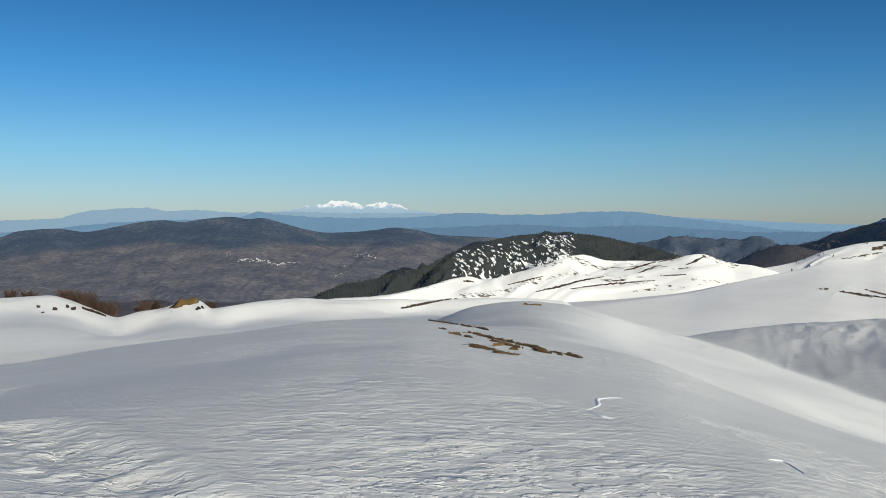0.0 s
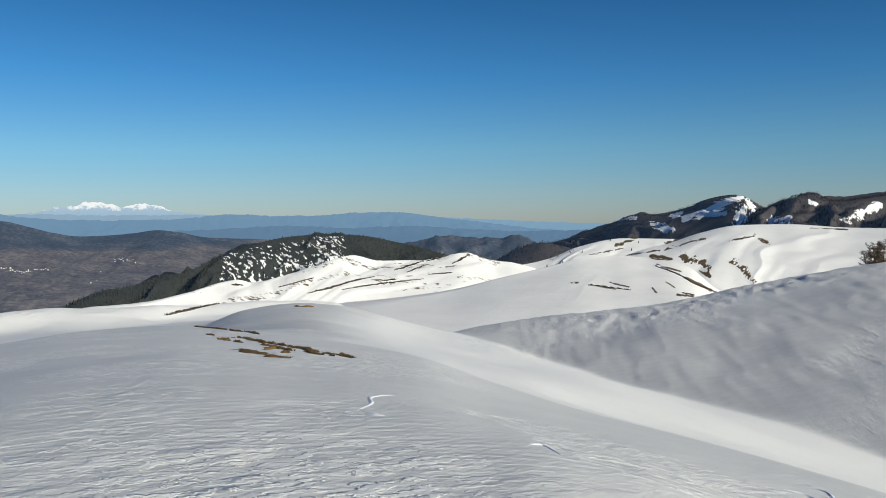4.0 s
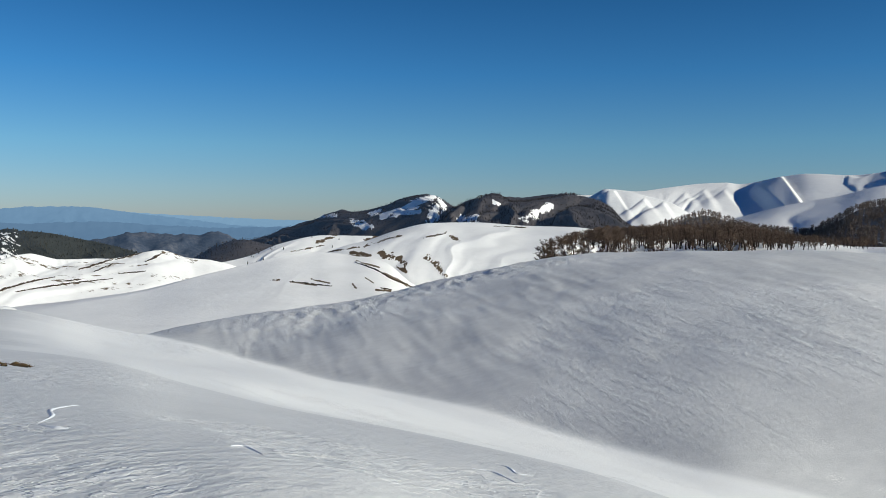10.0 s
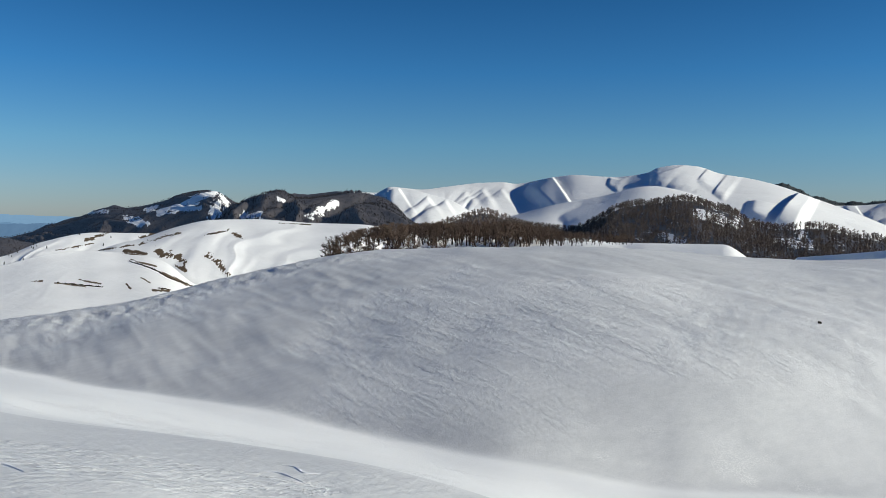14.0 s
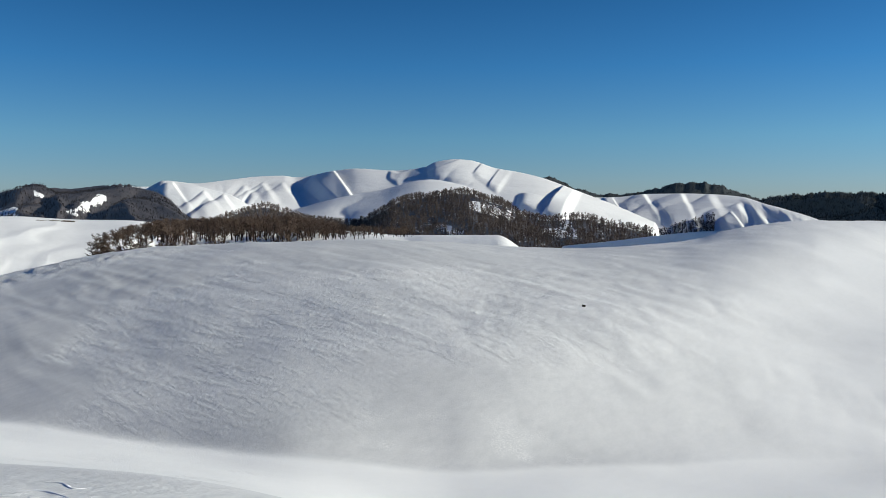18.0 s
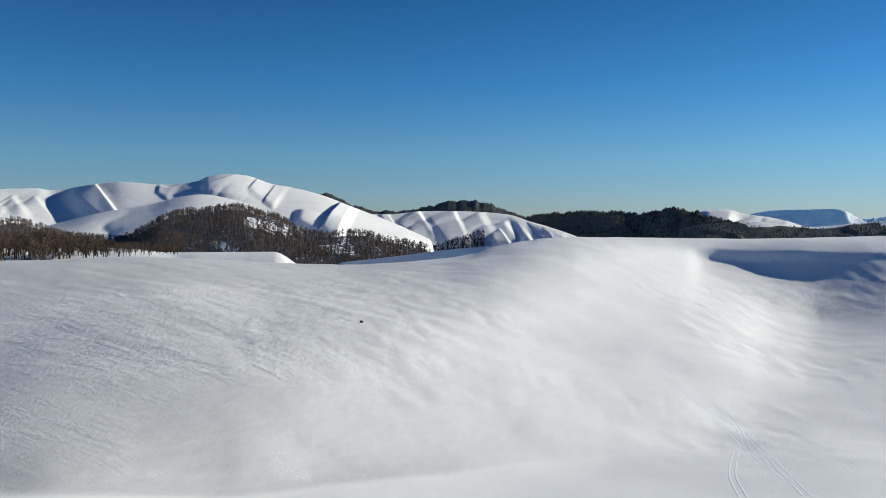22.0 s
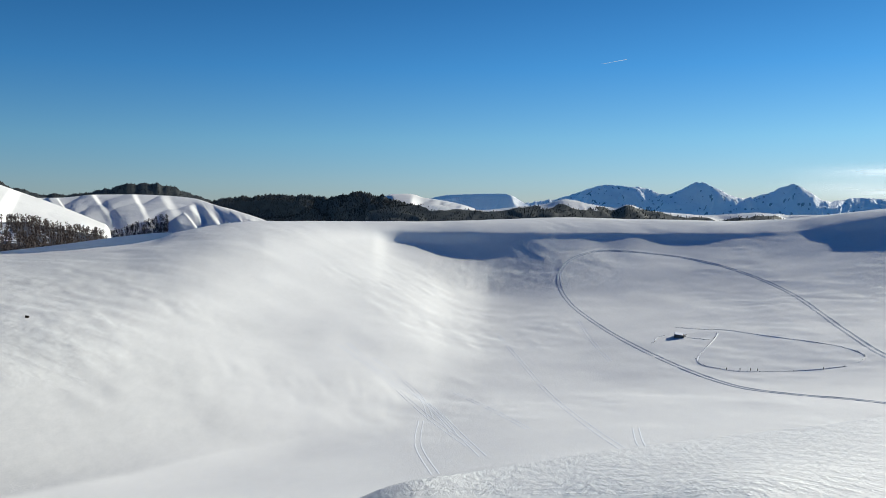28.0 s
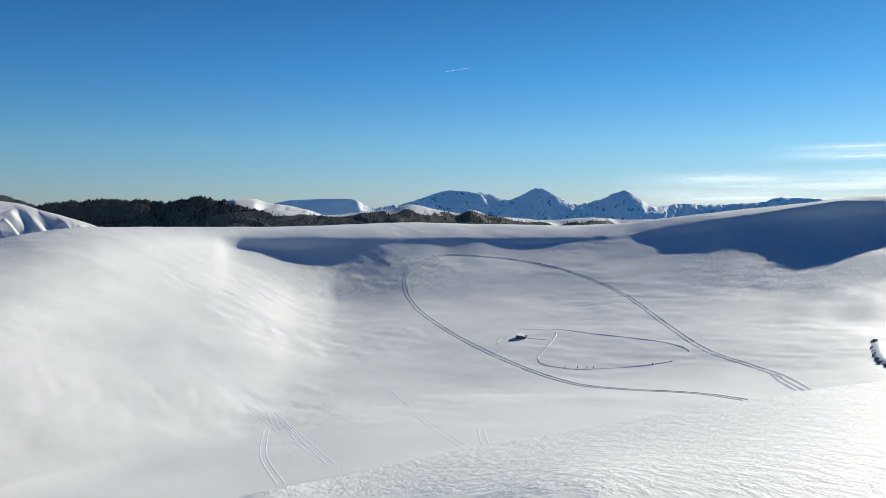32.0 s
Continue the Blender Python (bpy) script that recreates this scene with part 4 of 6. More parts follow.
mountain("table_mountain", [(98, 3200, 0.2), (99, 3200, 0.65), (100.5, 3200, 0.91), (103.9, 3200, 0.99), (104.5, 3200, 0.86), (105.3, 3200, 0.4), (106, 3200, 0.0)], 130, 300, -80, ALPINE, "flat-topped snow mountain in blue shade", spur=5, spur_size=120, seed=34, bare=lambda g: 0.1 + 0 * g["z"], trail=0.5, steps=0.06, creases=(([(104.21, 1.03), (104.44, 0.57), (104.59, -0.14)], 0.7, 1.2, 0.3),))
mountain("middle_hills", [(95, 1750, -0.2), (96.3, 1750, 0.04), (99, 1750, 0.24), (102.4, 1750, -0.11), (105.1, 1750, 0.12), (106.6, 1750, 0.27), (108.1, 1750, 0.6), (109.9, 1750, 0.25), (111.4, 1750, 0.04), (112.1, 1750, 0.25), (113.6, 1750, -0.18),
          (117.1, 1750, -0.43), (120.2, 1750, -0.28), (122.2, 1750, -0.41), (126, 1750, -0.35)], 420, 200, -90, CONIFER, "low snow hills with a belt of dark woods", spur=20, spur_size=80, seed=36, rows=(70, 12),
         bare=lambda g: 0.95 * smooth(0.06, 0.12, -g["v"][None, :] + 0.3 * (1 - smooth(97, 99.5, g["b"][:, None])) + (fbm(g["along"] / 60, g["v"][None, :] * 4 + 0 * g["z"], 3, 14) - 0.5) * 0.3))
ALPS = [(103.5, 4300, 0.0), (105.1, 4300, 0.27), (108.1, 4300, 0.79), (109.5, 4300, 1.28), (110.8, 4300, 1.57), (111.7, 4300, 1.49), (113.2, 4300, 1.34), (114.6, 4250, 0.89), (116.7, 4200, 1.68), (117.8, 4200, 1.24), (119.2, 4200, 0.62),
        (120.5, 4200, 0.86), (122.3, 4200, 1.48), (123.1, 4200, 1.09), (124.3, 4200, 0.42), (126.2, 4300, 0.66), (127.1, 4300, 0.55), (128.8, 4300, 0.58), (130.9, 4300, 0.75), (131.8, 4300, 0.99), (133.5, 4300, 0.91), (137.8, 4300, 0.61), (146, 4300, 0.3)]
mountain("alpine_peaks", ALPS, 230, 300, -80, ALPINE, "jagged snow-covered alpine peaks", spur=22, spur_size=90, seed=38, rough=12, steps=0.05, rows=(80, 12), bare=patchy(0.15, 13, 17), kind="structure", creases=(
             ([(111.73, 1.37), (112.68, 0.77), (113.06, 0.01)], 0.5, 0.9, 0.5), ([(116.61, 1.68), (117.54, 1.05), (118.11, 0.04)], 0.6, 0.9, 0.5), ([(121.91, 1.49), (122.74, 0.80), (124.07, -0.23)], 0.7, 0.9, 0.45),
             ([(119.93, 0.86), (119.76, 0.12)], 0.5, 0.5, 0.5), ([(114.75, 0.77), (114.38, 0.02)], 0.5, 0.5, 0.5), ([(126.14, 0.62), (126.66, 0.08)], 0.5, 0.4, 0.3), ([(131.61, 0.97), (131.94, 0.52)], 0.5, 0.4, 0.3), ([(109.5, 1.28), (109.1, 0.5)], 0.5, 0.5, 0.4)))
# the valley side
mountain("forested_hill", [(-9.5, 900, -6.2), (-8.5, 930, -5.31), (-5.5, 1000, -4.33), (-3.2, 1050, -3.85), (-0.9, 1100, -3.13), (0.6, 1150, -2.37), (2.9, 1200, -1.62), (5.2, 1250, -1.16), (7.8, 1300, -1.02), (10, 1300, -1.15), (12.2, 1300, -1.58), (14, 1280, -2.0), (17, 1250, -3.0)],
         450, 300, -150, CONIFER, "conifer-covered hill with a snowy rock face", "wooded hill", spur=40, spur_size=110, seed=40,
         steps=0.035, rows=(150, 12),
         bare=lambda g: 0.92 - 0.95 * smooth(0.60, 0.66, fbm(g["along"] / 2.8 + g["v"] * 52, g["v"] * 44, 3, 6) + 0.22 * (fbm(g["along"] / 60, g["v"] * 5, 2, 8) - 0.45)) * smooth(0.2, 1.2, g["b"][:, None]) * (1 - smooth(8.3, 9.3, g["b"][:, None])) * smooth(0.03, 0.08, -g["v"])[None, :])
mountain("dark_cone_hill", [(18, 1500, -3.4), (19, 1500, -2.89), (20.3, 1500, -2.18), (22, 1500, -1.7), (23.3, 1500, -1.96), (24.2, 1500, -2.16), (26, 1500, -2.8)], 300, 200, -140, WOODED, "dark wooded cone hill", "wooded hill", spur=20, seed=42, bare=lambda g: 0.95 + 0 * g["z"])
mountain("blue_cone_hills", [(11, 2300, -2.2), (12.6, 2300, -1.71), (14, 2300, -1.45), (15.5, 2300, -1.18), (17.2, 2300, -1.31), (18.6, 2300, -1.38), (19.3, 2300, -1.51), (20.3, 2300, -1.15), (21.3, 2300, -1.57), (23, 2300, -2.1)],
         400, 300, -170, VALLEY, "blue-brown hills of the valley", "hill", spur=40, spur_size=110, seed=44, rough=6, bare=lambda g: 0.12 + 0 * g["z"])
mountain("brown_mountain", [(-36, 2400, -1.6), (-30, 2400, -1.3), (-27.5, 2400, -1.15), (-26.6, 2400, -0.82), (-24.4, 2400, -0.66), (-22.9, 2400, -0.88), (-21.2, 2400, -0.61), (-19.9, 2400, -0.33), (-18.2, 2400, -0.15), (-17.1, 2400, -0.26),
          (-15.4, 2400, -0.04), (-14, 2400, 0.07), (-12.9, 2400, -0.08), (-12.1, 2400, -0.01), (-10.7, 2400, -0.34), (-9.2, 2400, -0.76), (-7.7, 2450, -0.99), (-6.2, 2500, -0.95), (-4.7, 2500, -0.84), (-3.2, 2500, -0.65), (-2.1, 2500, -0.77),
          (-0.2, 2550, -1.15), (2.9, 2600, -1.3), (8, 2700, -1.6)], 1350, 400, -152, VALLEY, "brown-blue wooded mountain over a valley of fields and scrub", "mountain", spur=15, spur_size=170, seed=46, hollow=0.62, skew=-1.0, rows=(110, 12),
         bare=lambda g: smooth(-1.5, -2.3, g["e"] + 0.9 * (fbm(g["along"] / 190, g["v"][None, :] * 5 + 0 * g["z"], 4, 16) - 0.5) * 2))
# far ranges, their veil of haze painted as glow
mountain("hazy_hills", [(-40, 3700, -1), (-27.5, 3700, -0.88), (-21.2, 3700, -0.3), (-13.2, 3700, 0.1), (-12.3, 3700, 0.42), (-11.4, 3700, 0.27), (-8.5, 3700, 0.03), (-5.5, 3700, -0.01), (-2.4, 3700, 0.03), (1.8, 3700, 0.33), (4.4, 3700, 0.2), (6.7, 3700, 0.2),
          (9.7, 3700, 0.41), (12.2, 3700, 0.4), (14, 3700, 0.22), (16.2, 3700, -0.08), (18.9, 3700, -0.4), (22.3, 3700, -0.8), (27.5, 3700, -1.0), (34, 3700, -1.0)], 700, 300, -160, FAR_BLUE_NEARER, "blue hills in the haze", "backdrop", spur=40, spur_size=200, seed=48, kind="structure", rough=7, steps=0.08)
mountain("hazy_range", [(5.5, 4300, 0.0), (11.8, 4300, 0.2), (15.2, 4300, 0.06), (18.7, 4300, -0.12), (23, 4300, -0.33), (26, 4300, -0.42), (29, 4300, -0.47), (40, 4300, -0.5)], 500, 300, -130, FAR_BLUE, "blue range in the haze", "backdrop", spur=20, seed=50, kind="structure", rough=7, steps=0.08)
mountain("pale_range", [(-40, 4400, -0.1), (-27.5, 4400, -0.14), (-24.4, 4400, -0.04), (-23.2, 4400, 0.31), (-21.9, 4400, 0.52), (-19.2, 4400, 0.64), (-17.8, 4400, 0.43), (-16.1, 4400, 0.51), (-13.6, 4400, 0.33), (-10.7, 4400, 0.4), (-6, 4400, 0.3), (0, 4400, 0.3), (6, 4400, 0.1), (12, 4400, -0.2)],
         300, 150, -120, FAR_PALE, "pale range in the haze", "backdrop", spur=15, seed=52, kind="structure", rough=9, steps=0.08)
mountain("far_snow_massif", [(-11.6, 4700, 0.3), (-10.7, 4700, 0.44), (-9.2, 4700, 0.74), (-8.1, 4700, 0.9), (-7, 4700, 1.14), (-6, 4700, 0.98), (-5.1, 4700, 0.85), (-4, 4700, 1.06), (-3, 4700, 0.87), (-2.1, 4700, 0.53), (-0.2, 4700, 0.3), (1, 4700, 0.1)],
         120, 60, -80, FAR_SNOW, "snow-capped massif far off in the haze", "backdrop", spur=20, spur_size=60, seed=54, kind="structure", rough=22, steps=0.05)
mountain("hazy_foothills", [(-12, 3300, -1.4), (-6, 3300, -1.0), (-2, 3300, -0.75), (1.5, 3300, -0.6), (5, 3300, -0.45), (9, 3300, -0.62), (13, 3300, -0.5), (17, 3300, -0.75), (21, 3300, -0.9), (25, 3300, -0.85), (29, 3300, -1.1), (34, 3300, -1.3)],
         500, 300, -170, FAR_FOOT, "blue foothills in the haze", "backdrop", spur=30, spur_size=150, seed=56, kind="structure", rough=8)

# ---- things on the land ----
def seen(b, e):
    """The nearest place of ground or mountains under a bearing and an elevation."""
    best = on_ground(b, e)
    dist = math.hypot(best.x, best.y)
    for g in RANGES.values():
        if not g["b"][0] <= b <= g["b"][-1]:
            continue
        i = int(round((b - g["b"][0]) / (g["b"][1] - g["b"][0])))
        front = int(np.argmax(g["v"] >= 0)) + 1
        over = np.nonzero(g["e"][i, :front] >= e)[0]
        if len(over) and over[0] > 0:
            j = over[0]
            u = (e - g["e"][i, j - 1]) / (g["e"][i, j] - g["e"][i, j - 1] + 1e-9)
            p = Vector([g[k][i, j - 1] * (1 - u) + g[k][i, j] * u for k in "xyz"])
            if math.hypot(p.x, p.y) < dist:
                best, dist = p, math.hypot(p.x, p.y)
    return best


def mesh_of(name, verts, faces, mat, flat=False):
    me = bpy.data.meshes.new(name)
    me.from_pydata([tuple(v) for v in verts], [], faces)
    if not flat:
        me.polygons.foreach_set("use_smooth", [True] * len(me.polygons))
    me.materials.append(mat)
    return me


def part(name, me, parent, label=""):
    ob = new(name, me)
    ob.parent = parent
    if label:
        ob["label"] = label
    return ob


def thing(name, place, label, category, group="", kind=""):
    ob = new(name)
    ob.location = place
    return tagged(ob, label, category, group, kind)


def resample(path, step):
    """Points at even steps along a path of places."""
    out = [path[0]]
    for a, b in zip(path, path[1:]):
        n = max(1, int((b - a).length / step))
        out += [a.lerp(b, (k + 1) / n) for k in range(n)]
    return out


def curve_be(path, n=8):
    """A smooth run of bearings and elevations through those given."""
    p = np.array(path, float)
    if len(p) == 2:
        u = np.linspace(0, 1, n)
        return [tuple(p[0] + (p[1] - p[0]) * k) for k in u]
    s = np.arange(len(p), dtype=float)
    q = np.linspace(0, len(p) - 1, n * (len(p) - 1) + 1)
    out = []
    for k in q:
        i = min(int(k), len(p) - 2)
        u = k - i
        a, b, c, d = p[max(i - 1, 0)], p[i], p[i + 1], p[min(i + 2, len(p) - 1)]
        out.append(tuple(0.5 * (2 * b + (c - a) * u + (2 * a - 5 * b + 4 * c - d) * u * u + (3 * b - a - 3 * c + d) * u ** 3)))
    return out


TURF = plain("withered_turf", (0.045, 0.029, 0.012), (0.20, 0.125, 0.052), 9.0, 0.9, 0.02)
BLADES = plain("dry_grass_blades", (0.06, 0.038, 0.016), (0.17, 0.11, 0.05), 30.0, 0.8, 0.002)
HEATHER = plain("dark_heather_and_rock", (0.012, 0.010, 0.009), (0.065, 0.046, 0.032), 1.2, 0.9, 0.1)
BARK = plain("grey_brown_bark", (0.016, 0.012, 0.010), (0.055, 0.040, 0.032), 3.0, 0.9, 0.03)
TWIGS = plain("bare_brown_twigs", (0.075, 0.052, 0.038), (0.21, 0.145, 0.105), 0.6, 0.9, 0.01)
SHRUB = plain("red_brown_shrub_twigs", (0.035, 0.023, 0.018), (0.10, 0.062, 0.046), 0.8, 0.9, 0.01)
FAR_CANOPY = plain("far_bare_woods", (0.022, 0.022, 0.026), (0.062, 0.054, 0.053), 0.02, 0.95, 0.5)
CANOPY = plain("bare_beech_canopy", (0.08, 0.063, 0.054), (0.25, 0.19, 0.155), 0.05, 0.95, 0.5)
NEEDLES = plain("dark_conifer_needles", (0.018, 0.022, 0.022), (0.050, 0.052, 0.046), 0.05, 0.9, 0.5)
STONE = plain("lichened_field_stone", (0.07, 0.065, 0.06), (0.20, 0.19, 0.175), 2.0, 0.85, 0.05)
WALL_SNOW = plain("snow_cap", (0.78, 0.80, 0.84), (0.90, 0.91, 0.93), 0.8, 0.6, 0.05)
TIMBER = plain("weathered_timber", (0.045, 0.036, 0.030), (0.11, 0.09, 0.075), 4.0, 0.85, 0.02)
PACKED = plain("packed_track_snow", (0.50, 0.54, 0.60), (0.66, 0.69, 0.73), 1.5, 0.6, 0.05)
PLASTER = plain("pale_plaster", (0.62, 0.60, 0.56), (0.85, 0.83, 0.80), 0.3, 0.8, 0.02)
ROOF = plain("snowy_roof", (0.45, 0.44, 0.43), (0.75, 0.74, 0.73), 0.5, 0.8, 0.05)
GRAVEL = plain("pale_gravel_road", (0.20, 0.18, 0.16), (0.32, 0.29, 0.26), 0.05, 0.9, 0.1)


def drape(name, path, half, mat, label, category, lift=0.06, rough=0.5, blades=0, seed=1, group=""):
    """A patch of low growth or stone that lies along a path on the slope, with a ragged edge."""
    rnd = random.Random(seed)
    pts = [seen(b, e) for b, e in curve_be(path, 7)]
    kept = [pts[0]]
    for p in pts[1:]:
        if 0.02 < (p - kept[-1]).length < 60 * half + 12:
            kept.append(p)
    if len(kept) < 2:
        return
    pts = resample(kept, half * 0.35)
    n, cross = len(pts), 13
    base = pts[n // 2].copy()
    verts, faces = [], []
    for i, p in enumerate(pts):
        t = (pts[min(i + 1, n - 1)] - pts[max(i - 1, 0)])
        t.z = 0
        side = Vector((-t.y, t.x, 0)).normalized()
        end = min(i, n - 1 - i) / max(1, n * 0.3)
        w = half * min(1, 0.12 + end) * (0.55 + 0.9 * noise.noise(Vector((p.x, p.y, seed)) / (half * 2.2)) + 0.45)
        w = max(w, half * 0.08)
        shift = noise.noise(Vector((p.x, p.y, seed + 9)) / (half * 4)) * half * 0.8
        for k in range(cross):
            u = 2 * k / (cross - 1) - 1
            q = p + side * (u * w + shift)
            d, bb = math.hypot(q.x, q.y), math.degrees(math.atan2(q.x, q.y))
            dome = (1 - u * u) * (0.6 + rough * noise.noise(q / (half * 0.7) + Vector((seed, 0, 0))))
            # the snow closes over it in places
            dome = min(dome, 1.0) * 0.8 + (1.5 if blades else 1.0) * noise.noise(Vector((q.x, q.y, seed)) / (half * 0.9)) + (0.2 if blades else 0.4) - 0.9 * u * u
            z = surface_z(bb, d, p.z) + lift * dome - 0.012 * lift / 0.06 * (abs(u) > 0.9)
            verts.append(Vector((q.x, q.y, z)) - base)
    for i in range(n - 1):
        for k in range(cross - 1):
            a = i * cross + k
            faces.append((a, a + 1, a + cross + 1, a + cross))
    ob = thing(name, base, label, category, group)
    part("turf" if blades else "growth", mesh_of(name, verts, faces, mat), ob)
    if blades:
        bv, bf = [], []
        for _ in range(int(blades * n * 0.7)):
            v = verts[rnd.randrange(n) * cross + rnd.randrange(3, cross - 3)]
            v = v + Vector((rnd.uniform(-1, 1), rnd.uniform(-1, 1), 0)) * half * 0.25
            a = rnd.uniform(0, 6.283)
            w, h = Vector((math.cos(a), math.sin(a), 0)) * 0.006, rnd.uniform(0.008, 0.028)
            lean = Vector((math.cos(a + 1.3), math.sin(a + 1.3), 0)) * h * rnd.uniform(0.3, 1.0)
            i = len(bv)
            bv += [v - w, v + w, v + lean + Vector((0, 0, h))]
            bf.append((i, i + 1, i + 2))
        tagged(part("grass_blades", mesh_of("grass_blades", bv, bf, BLADES, True), ob, "matted straw-coloured blades"), kind="stuff")
    return ob


def surface_z(b, d, near):
    """Height of the surface at a place, of ground or mountain, whichever lies closest to a height already known."""
    best = ground_z(b, d)
    for g in RANGES.values():
        if not g["b"][0] < b < g["b"][-1]:
            continue
        f = (b - g["b"][0]) / (g["b"][1] - g["b"][0])
        i = min(int(f), len(g["b"]) - 2)
        dd = g["dist"][i]
        if dd[0] <= d <= dd[-1]:
            d2 = g["dist"][i + 1]
            z = float(np.interp(d, dd, g["z"][i]) * (1 - f + i) + np.interp(d, d2, g["z"][i + 1]) * (f - i))
            if z > best:
                best = z
    return best if abs(best - near) < 6 else near


# withered grass on the knoll
GRASS = [
    ([(-1.04, -6.91), (0.07, -7.06), (0.99, -7.19)], 0.07), ([(1.2, -7.22), (1.58, -7.29), (2.0, -7.36)], 0.14), ([(2.1, -7.36), (2.31, -7.39), (3.09, -7.57)], 0.08),
    ([(-0.22, -7.45), (0.23, -7.53)], 0.13),
    ([(0.40, -7.79), (0.99, -7.84), (1.3, -7.93)], 0.11), ([(1.40, -7.97), (2.04, -8.07)], 0.08),
    ([(1.32, -7.72), (2.04, -7.78), (2.70, -7.94), (3.62, -8.16), (4.67, -8.37)], 0.13), ([(4.3, -8.30), (5.71, -8.58), (6.75, -8.82), (7.92, -9.05), (8.11, -9.17)], 0.21),
    ([(3.3, -8.22), (3.75, -8.36), (4.1, -8.46)], 0.19),
    ([(1.19, -8.50), (2.05, -8.61), (2.96, -8.77), (3.88, -8.99), (4.54, -9.11), (5.13, -9.20)], 0.28),
    ([(3.36, -8.60), (4.14, -8.54), (4.93, -8.66), (5.45, -8.75)], 0.09), ([(4.6, -8.80), (5.0, -8.86)], 0.10),
    ([(8.15, -9.04), (8.63, -9.16), (9.14, -9.31)], 0.23),
    ([(6.23, -8.82), (6.75, -8.98), (7.27, -9.06)], 0.10),
]
for k, (path, half) in enumerate(GRASS):
    drape("dead_grass_patch", path, half, TURF, "withered brown grass patch melted out of the snow", "grass patch", 0.05, 0.6, 14, 40 + k, "grass patches on the knoll")
drape("dead_grass_patch", [(5.37, -5.80), (6.62, -5.86)], 0.5, TURF, "withered brown grass patch on the far knoll's top", "grass patch", 0.12, 0.6, 30, 60, "grass patches on the knoll")

# broken edges of the wind crust on the knoll
for k, path in enumerate(([(9.66, -12.65), (10.47, -12.33), (10.40, -11.97), (11.14, -11.83), (11.95, -11.80)], [(9.66, -12.73), (10.55, -13.02), (11.41, -13.16)],
                           [(38.85, -16.50), (39.80, -16.69), (40.38, -17.06), (41.53, -17.14)], [(37.34, -16.79), (38.85, -17.04), (40.39, -17.66)],
                           [(21.17, -14.98), (22.13, -15.07), (23.27, -15.64)])):
    pts = [on_ground(b, e, 3.0) for b, e in curve_be(path, 6)]
    verts, faces = [], []
    for i, p in enumerate(pts):
        t = pts[min(i + 1, len(pts) - 1)] - pts[max(i - 1, 0)]
        side = Vector((-t.y, t.x, 0)).normalized()
        w = (0.4 + 0.6 * min(i, len(pts) - 1 - i) / (len(pts) * 0.3)) * (0.8 + 0.6 * noise.noise(p * 9))
        for off, h in ((-0.03, -0.008), (-0.01, 0.008), (0.004, 0.015), (0.02, 0.006), (0.06, -0.008)):
            q = p + side * off * w
            verts.append(Vector((q.x, q.y, ground_z(math.degrees(math.atan2(q.x, q.y)), math.hypot(q.x, q.y)) + h * w)) - pts[0])
        if i:
            a = (i - 1) * 5
            faces += [(a + n, a + n + 1, a + 6 + n, a + 5 + n) for n in range(4)]
    lip = new("crust_edge", mesh_of("crust_edge", verts, faces, WALL_SNOW))
    lip.location = pts[0]
    tagged(lip, "broken white edge of wind crust on the snow", "snow crust", "crust edges on the knoll")

# bare streaks on the snow ridges
STREAKS = [
    ([(-2.83, -6.12), (-0.15, -5.60), (2.52, -5.25), (5.56, -5.08)], 0.5), ([(6.31, -4.96), (8.19, -4.49), (9.68, -4.10), (10.79, -3.93)], 0.9),
    ([(8.57, -4.75), (11.16, -4.38), (14.06, -4.11)], 0.7), ([(12.07, -3.51), (12.97, -3.23), (14.05, -2.89)], 1.2), ([(12.98, -3.64), (14.05, -3.18)], 0.8),
    ([(14.23, -2.92), (15.83, -2.50)], 1.0), ([(16.01, -3.08), (17.06, -2.55)], 1.0), ([(14.42, -3.80), (16.02, -3.67)], 1.0), ([(4.42, -4.52), (6.69, -3.94)], 0.5),
    ([(11.16, -4.19), (12.25, -4.10)], 0.8), ([(1.37, -4.27), (2.06, -4.31)], 1.2),
]
EDGES = [
    ([(25.21, -4.49), (26.72, -4.70), (27.85, -4.83)], 0.45), ([(29.38, -3.21), (30.90, -3.79), (32.04, -4.45), (33.57, -4.87)], 0.6),
    ([(31.08, -4.97), (31.85, -5.09)], 0.6), ([(34.15, -1.56), (35.48, -1.30)], 0.6), ([(40.10, -0.86), (40.84, -0.90)], 0.6),
]
for k, (path, half) in enumerate(STREAKS):
    drape("heath_streak", path, half * 0.62, HEATHER, "dark streak of bare heath and rock along the snow ridge", "heath", 0.35, 0.8, 0, 80 + k, "bare streaks on the ridge")
for k, (path, half) in enumerate(EDGES):
    drape("heath_patch", path, half, HEATHER if half < 1.5 else TURF, "bare brown heath patch melted out of the snow slope", "heath", 0.35, 0.8, 0, 110 + k, "bare heath patches")
